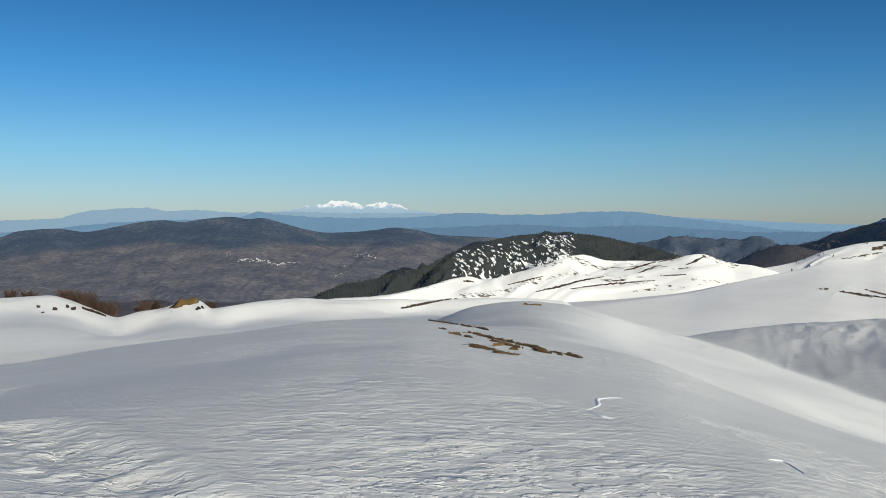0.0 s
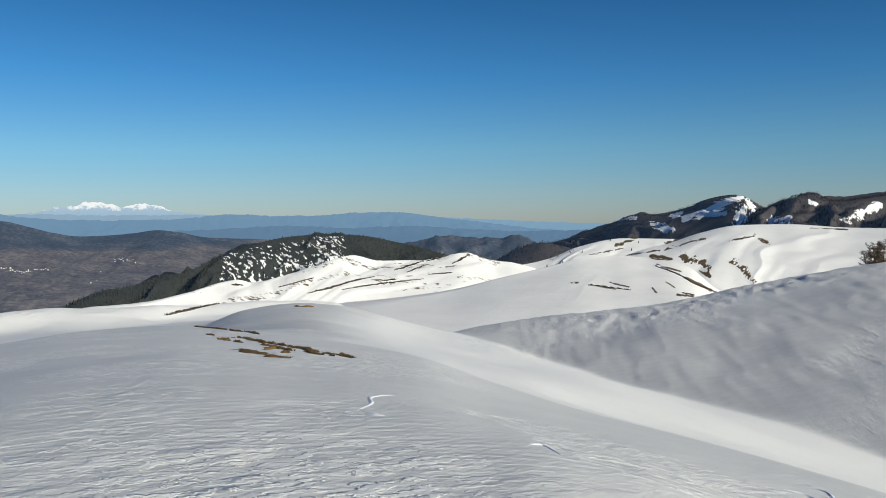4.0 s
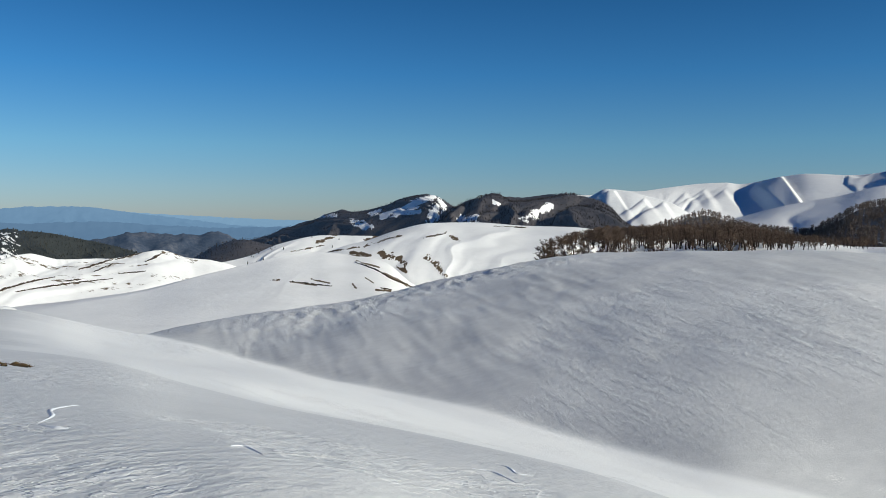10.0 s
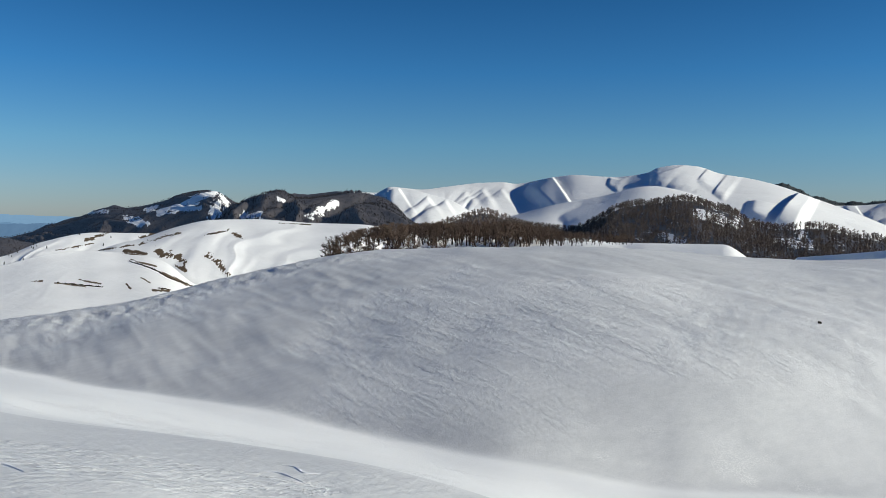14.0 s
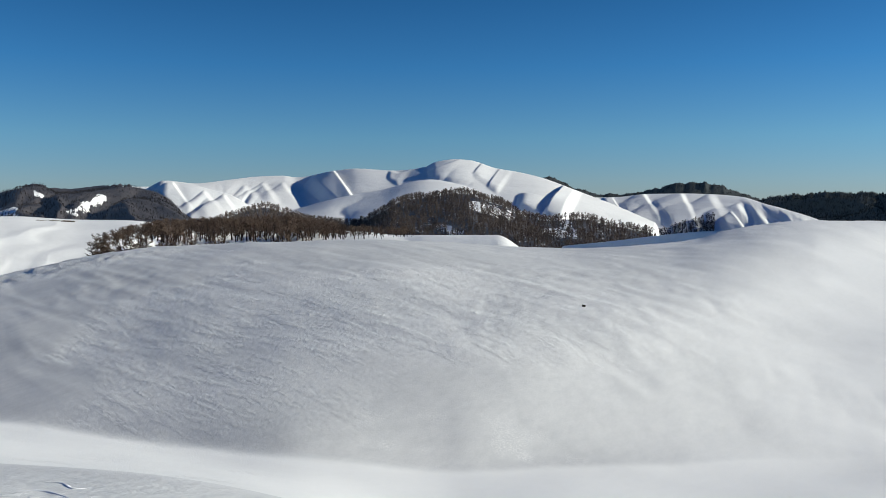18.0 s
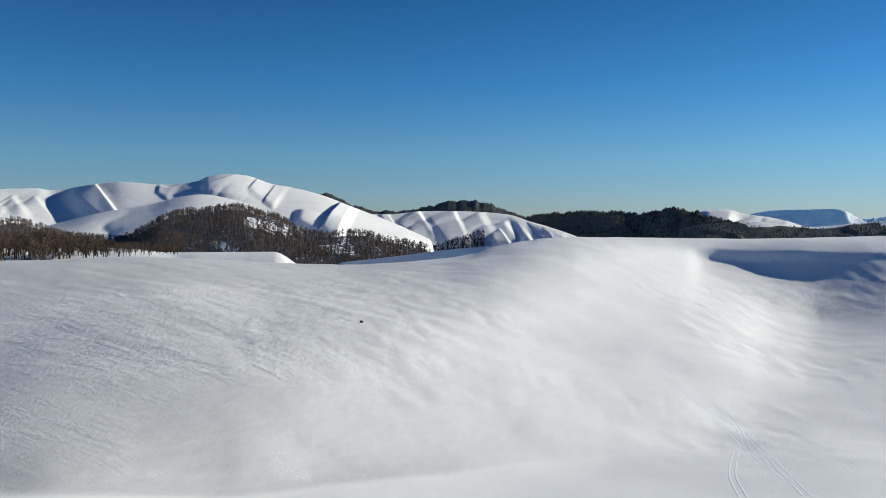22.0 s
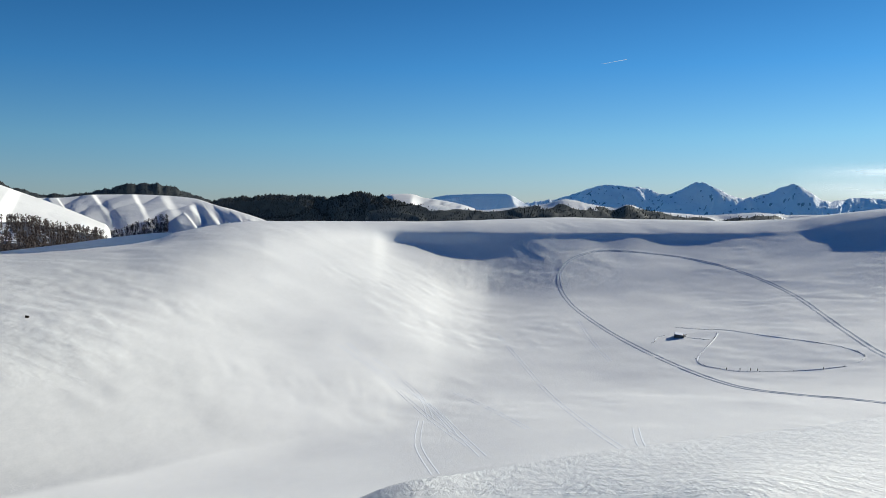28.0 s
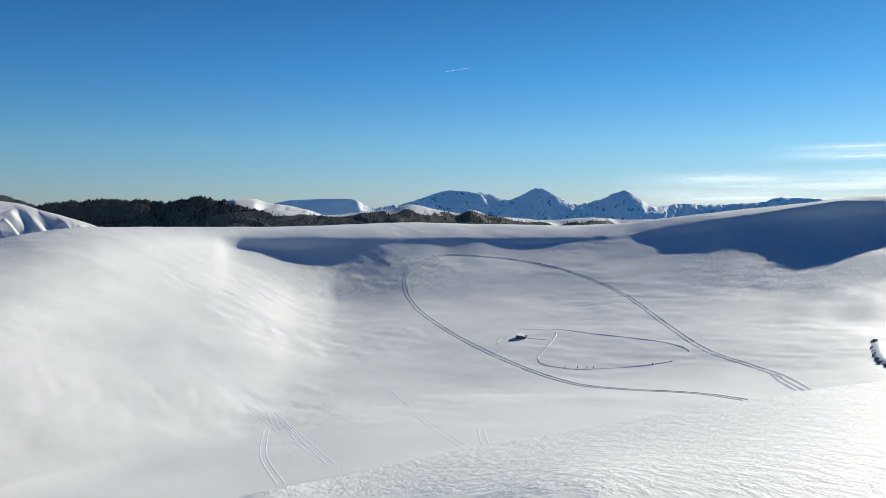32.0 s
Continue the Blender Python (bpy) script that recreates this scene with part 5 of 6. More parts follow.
SCREE = [
    ([(-24.65, -5.58), (-24.42, -5.64)], 0.94), ([(-23.70, -5.58), (-23.42, -5.65)], 0.94), ([(-23.98, -5.47), (-23.78, -5.52)], 0.56), ([(-25.36, -5.75), (-25.18, -5.77)], 0.56),
    ([(-25.60, -5.43), (-25.42, -5.45)], 0.47), ([(-23.08, -5.61), (-22.44, -5.85), (-21.72, -6.19)], 0.75), ([(-18.65, -5.60), (-18.17, -5.76), (-17.69, -5.99)], 2.44),
    ([(-17.51, -5.52), (-17.30, -5.71)], 1.31), ([(-17.12, -5.32), (-16.70, -5.51)], 0.75), ([(-16.60, -5.30), (-16.35, -5.40)], 0.56), ([(-16.18, -5.78), (-16.00, -5.93)], 0.75),
    ([(-15.86, -5.76), (-15.69, -5.95)], 0.75), ([(-20.08, -5.97), (-19.54, -5.99)], 0.75), ([(-19.0, -5.80), (-18.3, -5.66), (-17.4, -5.64)], 2.6), ([(-17.6, -5.85), (-16.9, -5.6), (-16.2, -5.55)], 1.6), ([(73.60, -6.60), (73.80, -6.64)], 0.65),
]
for k, (path, half) in enumerate(SCREE):
    drape("heath_tuft", path, half, TURF if half > 1.5 else HEATHER, "dark tuft of heath and stones poking through the snow", "heath", 0.8 if half > 1.5 else 0.3, 0.9, 0, 140 + k, "tufts on the snow mounds")


# ---- snowmobile track, ski tracks, fold walls, hut ----
def ribbon(path, profile, step, mat, name):
    """A mesh swept along a path on the ground; profile: offsets across and heights."""
    pts = resample(path, step)
    base = pts[len(pts) // 2].copy()
    verts, faces, m = [], [], len(profile)
    for i, p in enumerate(pts):
        t = pts[min(i + 1, len(pts) - 1)] - pts[max(i - 1, 0)]
        t.z = 0
        side = Vector((-t.y, t.x, 0)).normalized()
        for off, h in profile:
            q = p + side * off
            g = ground_z(math.degrees(math.atan2(q.x, q.y)), math.hypot(q.x, q.y))
            verts.append(Vector((q.x, q.y, g + h + 0.05 * noise.noise(q * 1.3) * (h > 0.03))) - base)
        if i:
            a = (i - 1) * m
            faces += [(a + k, a + k + 1, a + m + k + 1, a + m + k) for k in range(m - 1)]
    return base, mesh_of(name, verts, faces, mat)


TRACK = [(133.67, -10.92), (132.02, -10.11), (130.34, -9.62), (127.57, -8.77), (125.3, -7.4), (122.26, -5.31), (118.89, -3.92), (115.39, -3.15), (111.79, -2.83), (109.95, -2.88),
         (108.47, -3.42), (107.80, -4.18), (107.73, -4.94), (108.11, -5.87), (109.24, -6.98), (111.85, -8.58), (115.49, -10.19), (119.01, -11.24), (122.37, -11.50), (125.84, -11.51), (127.96, -11.57), (130.20, -11.77)]
RUT = [(-0.22, -0.02), (-0.16, 0.04), (-0.09, 0.065), (-0.02, 0.04), (0.03, 0.012), (0.14, 0.012), (0.19, 0.035), (0.24, 0.02), (0.30, -0.02)]


def track(path, name, label, rails, profile, mat):
    pts = [on_ground(b, e, 60) for b, e in curve_be(path, 10)]
    kept = [pts[0]]
    for p in pts[1:]:
        if (p - kept[-1]).length < 60:
            kept.append(p)
    ob = thing(name, kept[len(kept) // 2], label, "snow track")
    for off in rails:
        base, me = ribbon(kept, [(o + off, h) for o, h in profile], 1.6, mat, name)
        rail = part("rut", me, ob)
        rail.location = base - ob.location
    return ob


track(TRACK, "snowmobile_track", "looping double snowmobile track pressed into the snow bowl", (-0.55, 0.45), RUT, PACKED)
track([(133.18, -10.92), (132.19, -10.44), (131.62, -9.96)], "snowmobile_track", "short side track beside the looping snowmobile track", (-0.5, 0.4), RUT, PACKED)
for path in ([(103.59, -8.38), (105.50, -10.60), (107.41, -12.59), (110.06, -14.49), (112.29, -15.80)], [(98.41, -14.16), (98.22, -15.80), (99.38, -17.60)],
             [(92.89, -9.09), (95.92, -11.37), (98.99, -13.98), (101.69, -15.79)], [(108.87, -7.17), (109.82, -8.64), (111.13, -10.08)], [(93.54, -9.02), (96.26, -11.48), (98.85, -13.03), (101.11, -15.09), (102.64, -16.45)], [(95.53, -10.73), (97.37, -11.89), (99.60, -13.78), (100.55, -14.89)], [(112.81, -14.25), (113.20, -15.33), (114.24, -15.80)], [(100.74, -12.35), (103.40, -13.50), (105.70, -14.61)], [(95.17, -9.99), (98.11, -12.28), (99.04, -13.94)]):
    track(path, "ski_track", "faint pair of old ski tracks down the bowl", (-0.35, 0.35), [(-0.12, -0.01), (-0.07, 0.015), (0.0, 0.008), (0.07, 0.015), (0.12, -0.01)], WALL_SNOW)

STONES = []
for k in range(6):
    bm = bmesh.new()
    bmesh.ops.create_icosphere(bm, subdivisions=1, radius=1)
    for v in bm.verts:
        v.co *= 0.75 + 0.35 * noise.noise(v.co * 1.3 + Vector((k * 7, 0, 0))) + 0.2 * random.random()
        v.co.z *= 0.7
    me = bpy.data.meshes.new("stone")
    bm.to_mesh(me)
    bm.free()
    me.materials.append(STONE)
    STONES.append(me)


def fold_wall(path, gap=0.9, cap=True):
    """A tumbled dry-stone wall, snow lying along its top."""
    pts = resample([on_ground(b, e, 60) for b, e in curve_be(path, 6)], gap)
    ob = thing("fold_wall", pts[0], "low tumbled dry-stone fold wall capped with snow", "stone wall", "walls of the sheepfold")
    crest = []
    for i, p in enumerate(pts):
        hgt = 0.02 + 0.07 * noise.noise(p * 0.15)
        for j in range(2):
            s = part("stone", STONES[(i * 2 + j) % 6], ob)
            r = random.uniform(0.06, 0.13)
            s.location = p - ob.location + Vector((random.uniform(-.25, .25), random.uniform(-.25, .25), hgt * 0.5 * j + 0.05))
            s.rotation_euler = (random.uniform(-.4, .4), random.uniform(-.4, .4), random.uniform(0, 6.28))
            s.scale = (r, r * 0.8, r * 0.8)
        crest.append(p + Vector((0, 0, hgt + 0.04)))
    if cap:
        verts, faces = [], []
        for i, p in enumerate(crest):
            t = crest[min(i + 1, len(crest) - 1)] - crest[max(i - 1, 0)]
            t.z = 0
            side = Vector((-t.y, t.x, 0)).normalized()
            w = 0.13 + 0.10 * noise.noise(p * 0.3)
            for off, dz in ((-w * 1.6, -0.14), (-w * 0.9, -0.02), (0, 0.025), (w * 0.9, -0.02), (w * 1.6, -0.14)):
                verts.append(p + side * off + Vector((0, 0, dz)) - ob.location)
            if i:
                a = (i - 1) * 5
                faces += [(a + k, a + k + 1, a + 6 + k, a + 5 + k) for k in range(4)]
        part("snow_cap", mesh_of("snow_cap", verts, faces, WALL_SNOW), ob, "rounded snow cap on the wall")
    return ob


for path in ([(117.72, -7.76), (118.66, -7.78), (120.34, -7.96), (122.01, -8.11), (123.29, -8.21), (124.91, -8.38), (125.99, -8.62), (126.48, -8.89), (126.17, -9.27)],
             [(125.46, -9.59), (124.03, -9.87), (122.21, -10.12), (120.73, -10.25), (119.24, -10.33), (117.93, -10.21), (116.98, -10.05), (116.68, -9.68), (117.17, -9.00), (117.73, -8.36), (117.91, -7.98)],
             [(116.03, -8.35), (117.35, -8.44)], [(113.86, -8.78), (114.09, -8.48), (114.51, -8.29)], [(115.38, -7.75), (116.02, -7.75), (117.54, -7.80)]):
    fold_wall(path)


def box(sx, sy, sz, bevel=0.03):
    bm = bmesh.new()
    bmesh.ops.create_cube(bm, size=1)
    bmesh.ops.scale(bm, vec=(sx, sy, sz), verts=bm.verts)
    bmesh.ops.bevel(bm, geom=bm.edges[:], offset=bevel, segments=1, affect="EDGES")
    return bm


def done(bm, name, mat):
    me = bpy.data.meshes.new(name)
    bm.to_mesh(me)
    bm.free()
    me.materials.append(mat)
    return me


def post(b, e):
    p = on_ground(b, e, 60)
    ob = thing("fence_post", p, "weathered wooden fence post in the snow", "post", "posts along the fold")
    s = part("stake", done(box(0.09, 0.08, 0.46, 0.02), "stake", TIMBER), ob)
    s.location, s.rotation_euler = (0, 0, 0.16), (random.uniform(-.06, .06), random.uniform(-.06, .06), random.random())


for b, e in ((118.49, -10.27), (119.32, -10.25), (119.95, -10.23), (120.36, -10.22), (124.21, -9.86)):
    post(b, e)


def hut():
    """A low ruined hut: stone walls and a broken lean-to roof under snow."""
    p = on_ground(115.53, -8.32, 60)
    ob = thing("ruined_hut", p, "small ruined stone hut with a snow-covered roof", "hut")
    ob.rotation_euler, ob.scale = (0, 0, radians(-25)), (0.75, 0.75, 0.5)
    for x, y, sx, sy, h in ((0, -1.2, 3.6, 0.4, 0.9), (0, 1.2, 3.6, 0.4, 1.3), (-1.7, 0, 0.4, 2.4, 1.1), (1.7, 0.2, 0.4, 2.0, 0.8)):
        w = part("wall", done(box(sx, sy, h, 0.06), "wall", STONE), ob)
        w.location = (x, y, h / 2 - 0.1)
    r = part("roof", done(box(3.9, 2.7, 0.10, 0.03), "roof", TIMBER), ob)
    r.location, r.rotation_euler = (-0.2, 0.1, 1.25), (radians(11), radians(-4), 0)
    bm = box(3.9, 2.6, 0.22, 0.08)
    s = part("roof_snow", done(bm, "roof_snow", WALL_SNOW), ob, "thick snow on the roof")
    s.location, s.rotation_euler = (-0.2, 0.12, 1.43), (radians(11), radians(-4), 0)
    for k, (x, z, a) in enumerate(((-1.4, 0.5, 18), (0.9, 0.55, -22), (1.9, 0.4, 30))):
        beam = part("beam", done(box(1.9, 0.14, 0.14, 0.02), "beam", TIMBER), ob)
        beam.location, beam.rotation_euler = (x, -1.6, z), (0, radians(a), radians(k * 20))


hut()


def outcrop():
    """Dark rocks at the foot of the drift, under a snow cap."""
    p = on_ground(137.5, -8.4, 60)
    ob = thing("rock_outcrop", p, "dark broken rocks under a cap of snow", "rocks")
    rnd = random.Random(77)
    run = curve_be([(137.35, -7.7), (137.3, -8.2), (137.45, -8.6), (137.75, -8.95), (138.3, -9.2)], 5)
    for k, (b, e) in enumerate(run):
        r = rnd.uniform(0.45, 0.8)
        s = part("stone", STONES[k % 6], ob)
        s.location = on_ground(b + rnd.uniform(-0.1, 0.14), e, 60) - ob.location + Vector((0, 0, r * 0.15))
        s.scale, s.rotation_euler = (r * 1.2, r * 0.9, r * rnd.uniform(0.9, 1.3)), (rnd.uniform(-.4, .4), rnd.uniform(-.4, .4), rnd.uniform(0, 6.28))
    verts, faces = [], []
    for i, (b, e) in enumerate(run):
        p = on_ground(b + 0.35, e + 0.05, 60) - ob.location
        for off, h in ((-0.9, -0.2), (-0.45, 0.5), (0.2, 0.75), (1.0, 0.45), (1.8, -0.2)):
            end = min(i, len(run) - 1 - i) / 4
            verts.append(p + Vector((off, off * 0.3, h * min(1, 0.2 + end) + 0.1 * noise.noise(p * 0.8 + Vector((off, 0, 0))))))
        if i:
            a = (i - 1) * 5
            faces += [(a + k, a + k + 1, a + 6 + k, a + 5 + k) for k in range(4)]
    part("snow_cap", mesh_of("snow_cap", verts, faces, WALL_SNOW), ob, "rounded snow drift over the rocks")


outcrop()


# ---- trees ----
def stick(verts, faces, a, b, ra, rb, sides=4):
    d = (b - a).normalized()
    u = d.orthogonal().normalized()
    v = d.cross(u)
    i = len(verts)
    for p, r in ((a, ra), (b, rb)):
        for k in range(sides):
            t = 6.2832 * k / sides
            verts.append(p + (u * math.cos(t) + v * math.sin(t)) * r)
    faces += [(i + k, i + (k + 1) % sides, i + sides + (k + 1) % sides, i + sides + k) for k in range(sides)]


def bare_tree(seed, tall):
    """Trunk with limbs, and the fine twigs of a leafless beech."""
    rnd = random.Random(seed)
    tv, tf, cv, cf = [], [], [], []
    p, d, r = Vector((0, 0, -0.4)), Vector((rnd.uniform(-.08, .08), rnd.uniform(-.08, .08), 1)), 0.24 * tall / 9
    tips = []
    for k in range(6):
        q = p + d.normalized() * tall * 0.145
        stick(tv, tf, p, q, r, r * 0.8, 6)
        if k >= 1:
            for _ in range(rnd.choice((2, 3, 3))):
                a = rnd.uniform(0, 6.283)
                out = Vector((math.cos(a), math.sin(a), rnd.uniform(0.5, 1.3))).normalized()
                tips.append((q, out, r * 0.5, tall * rnd.uniform(0.2, 0.36) * (1.12 - k * 0.1)))
        p, r = q, r * 0.8
        d = d + Vector((rnd.uniform(-.2, .2), rnd.uniform(-.2, .2), 0))
    tips.append((p, d.normalized(), r, tall * 0.2))
    for q, out, r, ln in tips:
        mid = q + out * ln * 0.5
        end = mid + (out + Vector((rnd.uniform(-.4, .4), rnd.uniform(-.4, .4), rnd.uniform(0, .5)))).normalized() * ln * 0.5
        stick(tv, tf, q, mid, r, r * 0.65, 4)
        stick(tv, tf, mid, end, r * 0.65, r * 0.3, 3)
        for _ in range(11):
            u = rnd.uniform(0.25, 1.0)
            s = q.lerp(mid, u * 2) if u < 0.5 else mid.lerp(end, u * 2 - 1)
            t = s + (out + Vector((rnd.uniform(-1, 1), rnd.uniform(-1, 1), rnd.uniform(-.3, .9)))).normalized() * ln * rnd.uniform(0.25, 0.5)
            stick(cv, cf, s, t, 0.035, 0.014, 3)
            for _ in range(4):
                w = s.lerp(t, rnd.uniform(0.3, 1))
                z = w + Vector((rnd.uniform(-1, 1), rnd.uniform(-1, 1), rnd.uniform(-.2, 1))).normalized() * rnd.uniform(0.5, 1.0)
                n = (z - w).orthogonal().normalized() * 0.036
                i = len(cv)
                cv += [w - n, w + n, z]
                cf.append((i, i + 1, i + 2))
    return mesh_of("trunk", tv, tf, BARK), mesh_of("crown", cv, cf, TWIGS, True)


BEECHES = [bare_tree(200 + k, t) for k, t in enumerate((7.5, 8.5, 9.0, 9.5, 10.0, 8.0, 6.0, 4.5))]


def footing(b, d, which, scale):
    """Where a tree stands, how it is turned, and its width and height, cut to fit the grove's outline in the camera's
    view.
    """
    x, y = d * math.sin(radians(b)), d * math.cos(radians(b))
    z = surface_z(b, d, -8)
    tall = (7.5, 8.5, 9.0, 9.5, 10.0, 8.0, 6.0, 4.5)[which]
    top = float(np.interp(b, [41.8, 42.4, 44, 46.2, 50, 53.8, 55.7, 57.9, 59.7, 62.2], [-2.2, -1.7, -1.15, -0.75, -0.6, -0.54, -0.7, -1.14, -1.54, -2.2])) + random.uniform(-0.28, 0.06)
    scale = max(0.3, min(scale, (float(height(d, top)) - z) / (tall * 1.05)))
    return x, y, z, random.uniform(0, 6.28), scale * random.uniform(1.2, 1.7), scale


def plant(b, d, which, scale, label, group):
    x, y, z, turn, wide, tall = footing(b, d, which, scale)
    tree = thing("bare_beech_tree", (x, y, z), label, "tree", group)
    tree.rotation_euler, tree.scale = (0, 0, turn), (wide, wide, tall)
    part("trunk", BEECHES[which][0], tree)
    part("crown", BEECHES[which][1], tree)
    return tree


def thicket(places, name, label):
    """The trees of a grove that stand behind the nearer ones, joined into one."""
    vs, fs, total = [], [], 0
    for b, d, which, scale in places:
        x, y, z, turn, wide, tall = footing(b, d, which, scale)
        ca, sa = math.cos(turn) * wide, math.sin(turn) * wide
        for me in BEECHES[which]:
            co = np.zeros(len(me.vertices) * 3)
            me.vertices.foreach_get("co", co)
            co = co.reshape(-1, 3)
            vs.append(np.stack([co[:, 0] * ca - co[:, 1] * sa + x, co[:, 0] * sa + co[:, 1] * ca + y, co[:, 2] * tall + z], -1))
            fs += [[v + total for v in f.vertices] for f in me.polygons]
            total += len(co)
    me = bpy.data.meshes.new(name)
    me.from_pydata(np.concatenate(vs).tolist(), [], fs)
    me.materials.append(TWIGS)
    return tagged(new(name, me), label, "trees", kind="stuff")


rnd = random.Random(5)
GROVE = []
for _ in range(460):
    b = rnd.uniform(42.0, 62.3)
    near = np.interp(b, [42, 46, 52, 58, 62.5], [222, 235, 240, 250, 280])
    far = np.interp(b, [42, 43.5, 47, 52, 56, 60, 62.5], [250, 300, 350, 355, 345, 318, 300])
    d = near + (far - near) * rnd.random() ** 0.8
    big = float(np.interp(b, [42, 44, 60, 62.4], [0.75, 1.0, 0.95, 0.5]))
    GROVE.append((b, float(d), rnd.choice((0, 1, 2, 3, 4, 5, 6)), big * rnd.uniform(0.75, 1.05)))
GROVE.sort(key=lambda g: g[1])
for b, d, which, scale in GROVE[:290]:
    plant(b, d, which, scale, "leafless brown beech tree in a snowy grove", "beech grove")
thicket(GROVE[290:], "beech_thicket", "dense back of a leafless brown beech grove")
for b, d, s in ((41.9, 232, 0.75), (42.2, 226, 0.6), (42.6, 240, 0.8)):
    plant(b, d, 5, s, "spreading leafless beech at the edge of the grove", "beech grove")


def shrub(seed):
    rnd = random.Random(seed)
    v, f = [], []
    for _ in range(60):
        a, h = rnd.uniform(0, 6.283), rnd.uniform(0.6, 1.8)
        s = Vector((rnd.uniform(-.4, .4), rnd.uniform(-.4, .4), -0.2))
        t = s + Vector((math.cos(a) * h * 0.6, math.sin(a) * h * 0.6, h))
        stick(v, f, s, t, 0.04, 0.012, 3)
        for _ in range(4):
            w = s.lerp(t, rnd.uniform(0.4, 1))
            z = w + Vector((rnd.uniform(-1, 1), rnd.uniform(-1, 1), rnd.uniform(0, 1))).normalized() * 0.5
            n = (z - w).orthogonal().normalized() * 0.03
            i = len(v)
            v += [w - n, w + n, z]
            f.append((i, i + 1, i + 2))
    return mesh_of("bare_shrub", v, f, SHRUB, True)


SHRUBS = [shrub(300 + k) for k in range(3)]
for b0, b1, n, back, size in ((-29, -25.5, 16, 12, 1.3), (-24, -21.4, 26, 8, 1.5), (-19.6, -18.6, 7, 6, 1.5), (-20.4, -19.6, 5, 4, 0.8), (-15.7, -15.1, 5, 5, 0.8)):
    for _ in range(n):
        b = rnd.uniform(b0, b1)
        d = float(line(MOUNDS, np.array([b]))[0][0]) + back * rnd.uniform(0.4, 1.6)
        ob = new("bare_shrub", SHRUBS[rnd.randrange(3)])
        ob.location = (d * math.sin(radians(b)), d * math.cos(radians(b)), ground_z(b, d))
        ob.rotation_euler, ob.scale = (0, 0, rnd.uniform(0, 6.28)), (size * rnd.uniform(0.7, 1.2),) * 3
        tagged(ob, "leafless reddish-brown shrub behind the snow mound", "shrub", "shrubs behind the mounds")


# ---- woods on the mountains ----
def tree_shape(kind, seed):
    rnd = random.Random(seed)
    v, f = [], []
    if kind == "conifer":
        for z0, z1, r in ((0.1, 0.6, 0.24), (0.4, 1.0, 0.17)):
            i = len(v)
            v += [(math.cos(t) * r * rnd.uniform(.8, 1.2), math.sin(t) * r * rnd.uniform(.8, 1.2), z0) for t in (0, 1.26, 2.51, 3.77, 5.03)] + [(0, 0, z1)]
            f += [(i + k, i + (k + 1) % 5, i + 5) for k in range(5)]
    else:
        v += [(0.028 * math.cos(t), 0.028 * math.sin(t), 0) for t in (0, 2.1, 4.2)] + [(0, 0, 0.85)]
        f += [(0, 1, 3), (1, 2, 3), (2, 0, 3)]
        for _ in range(24):          # a rounded crown of twigs
            a, h, r = rnd.uniform(0, 6.283), rnd.uniform(0.42, 1.0), rnd.uniform(0.0, 0.27)
            r *= math.sqrt(max(0.06, 1 - ((h - 0.68) / 0.36) ** 2))
            i = len(v)
            c, s = math.cos(a), math.sin(a)
            w = rnd.uniform(0.03, 0.07)
            v += [(c * r - s * w, s * r + c * w, h - 0.03), (c * r + s * w, s * r - c * w, h - 0.05), (c * (r + 0.05), s * (r + 0.05), h + rnd.uniform(0.05, 0.12))]
            f.append((i, i + 1, i + 2))
    return np.array(v), np.array(f)


def woods(where, n, kind, tall, mat, label, mask, seed=1, clear=False):
    """Many small trees over the front of a range, joined into one."""
    g = RANGES[where]
    rng = np.random.default_rng(seed)
    shapes = [tree_shape(kind, seed * 10 + k) for k in range(6)]
    nb, nv = g["z"].shape
    top = int(np.argmax(g["v"] >= 0)) + 1
    area = np.abs(np.diff(g["dist"][nb // 2]))[:top]
    m = n * 8
    j, i = rng.choice(top, m, p=area / area.sum()), rng.integers(0, nb - 1, m)
    u, w = rng.random(m), rng.random(m)
    x, y, z, e = [g[k][i, j] * (1 - u) * (1 - w) + g[k][i + 1, j] * u * (1 - w) + g[k][i, j + 1] * (1 - u) * w + g[k][i + 1, j + 1] * u * w for k in ("x", "y", "z", "e")]
    b, v, open_snow = g["b"][i] + u * (g["b"][1] - g["b"][0]), g["v"][j], g["bare"][i, j] < 0.35
    keep = np.nonzero((rng.random(m) < mask(b, v, e, x, y)) & ~(open_snow & clear))[0][:n]
    vs, fs, total = [], [], 0
    for c, k in enumerate(keep):
        sv, sf = shapes[c % 6]
        a, h = rng.uniform(0, 6.283), tall * rng.uniform(0.65, 1.2)
        ca, sa = math.cos(a) * h, math.sin(a) * h
        vs.append(np.stack([sv[:, 0] * ca - sv[:, 1] * sa + x[k], sv[:, 0] * sa + sv[:, 1] * ca + y[k], sv[:, 2] * h + z[k] - 0.3], -1))
        fs.append(sf + total)
        total += len(sv)
    me = bpy.data.meshes.new("woods")
    me.from_pydata(np.concatenate(vs).tolist(), [], np.concatenate(fs).tolist())
    me.materials.append(mat)
    return tagged(new("bare_woods" if kind == "bare" else "conifer_woods", me), label, "woods", kind="stuff")


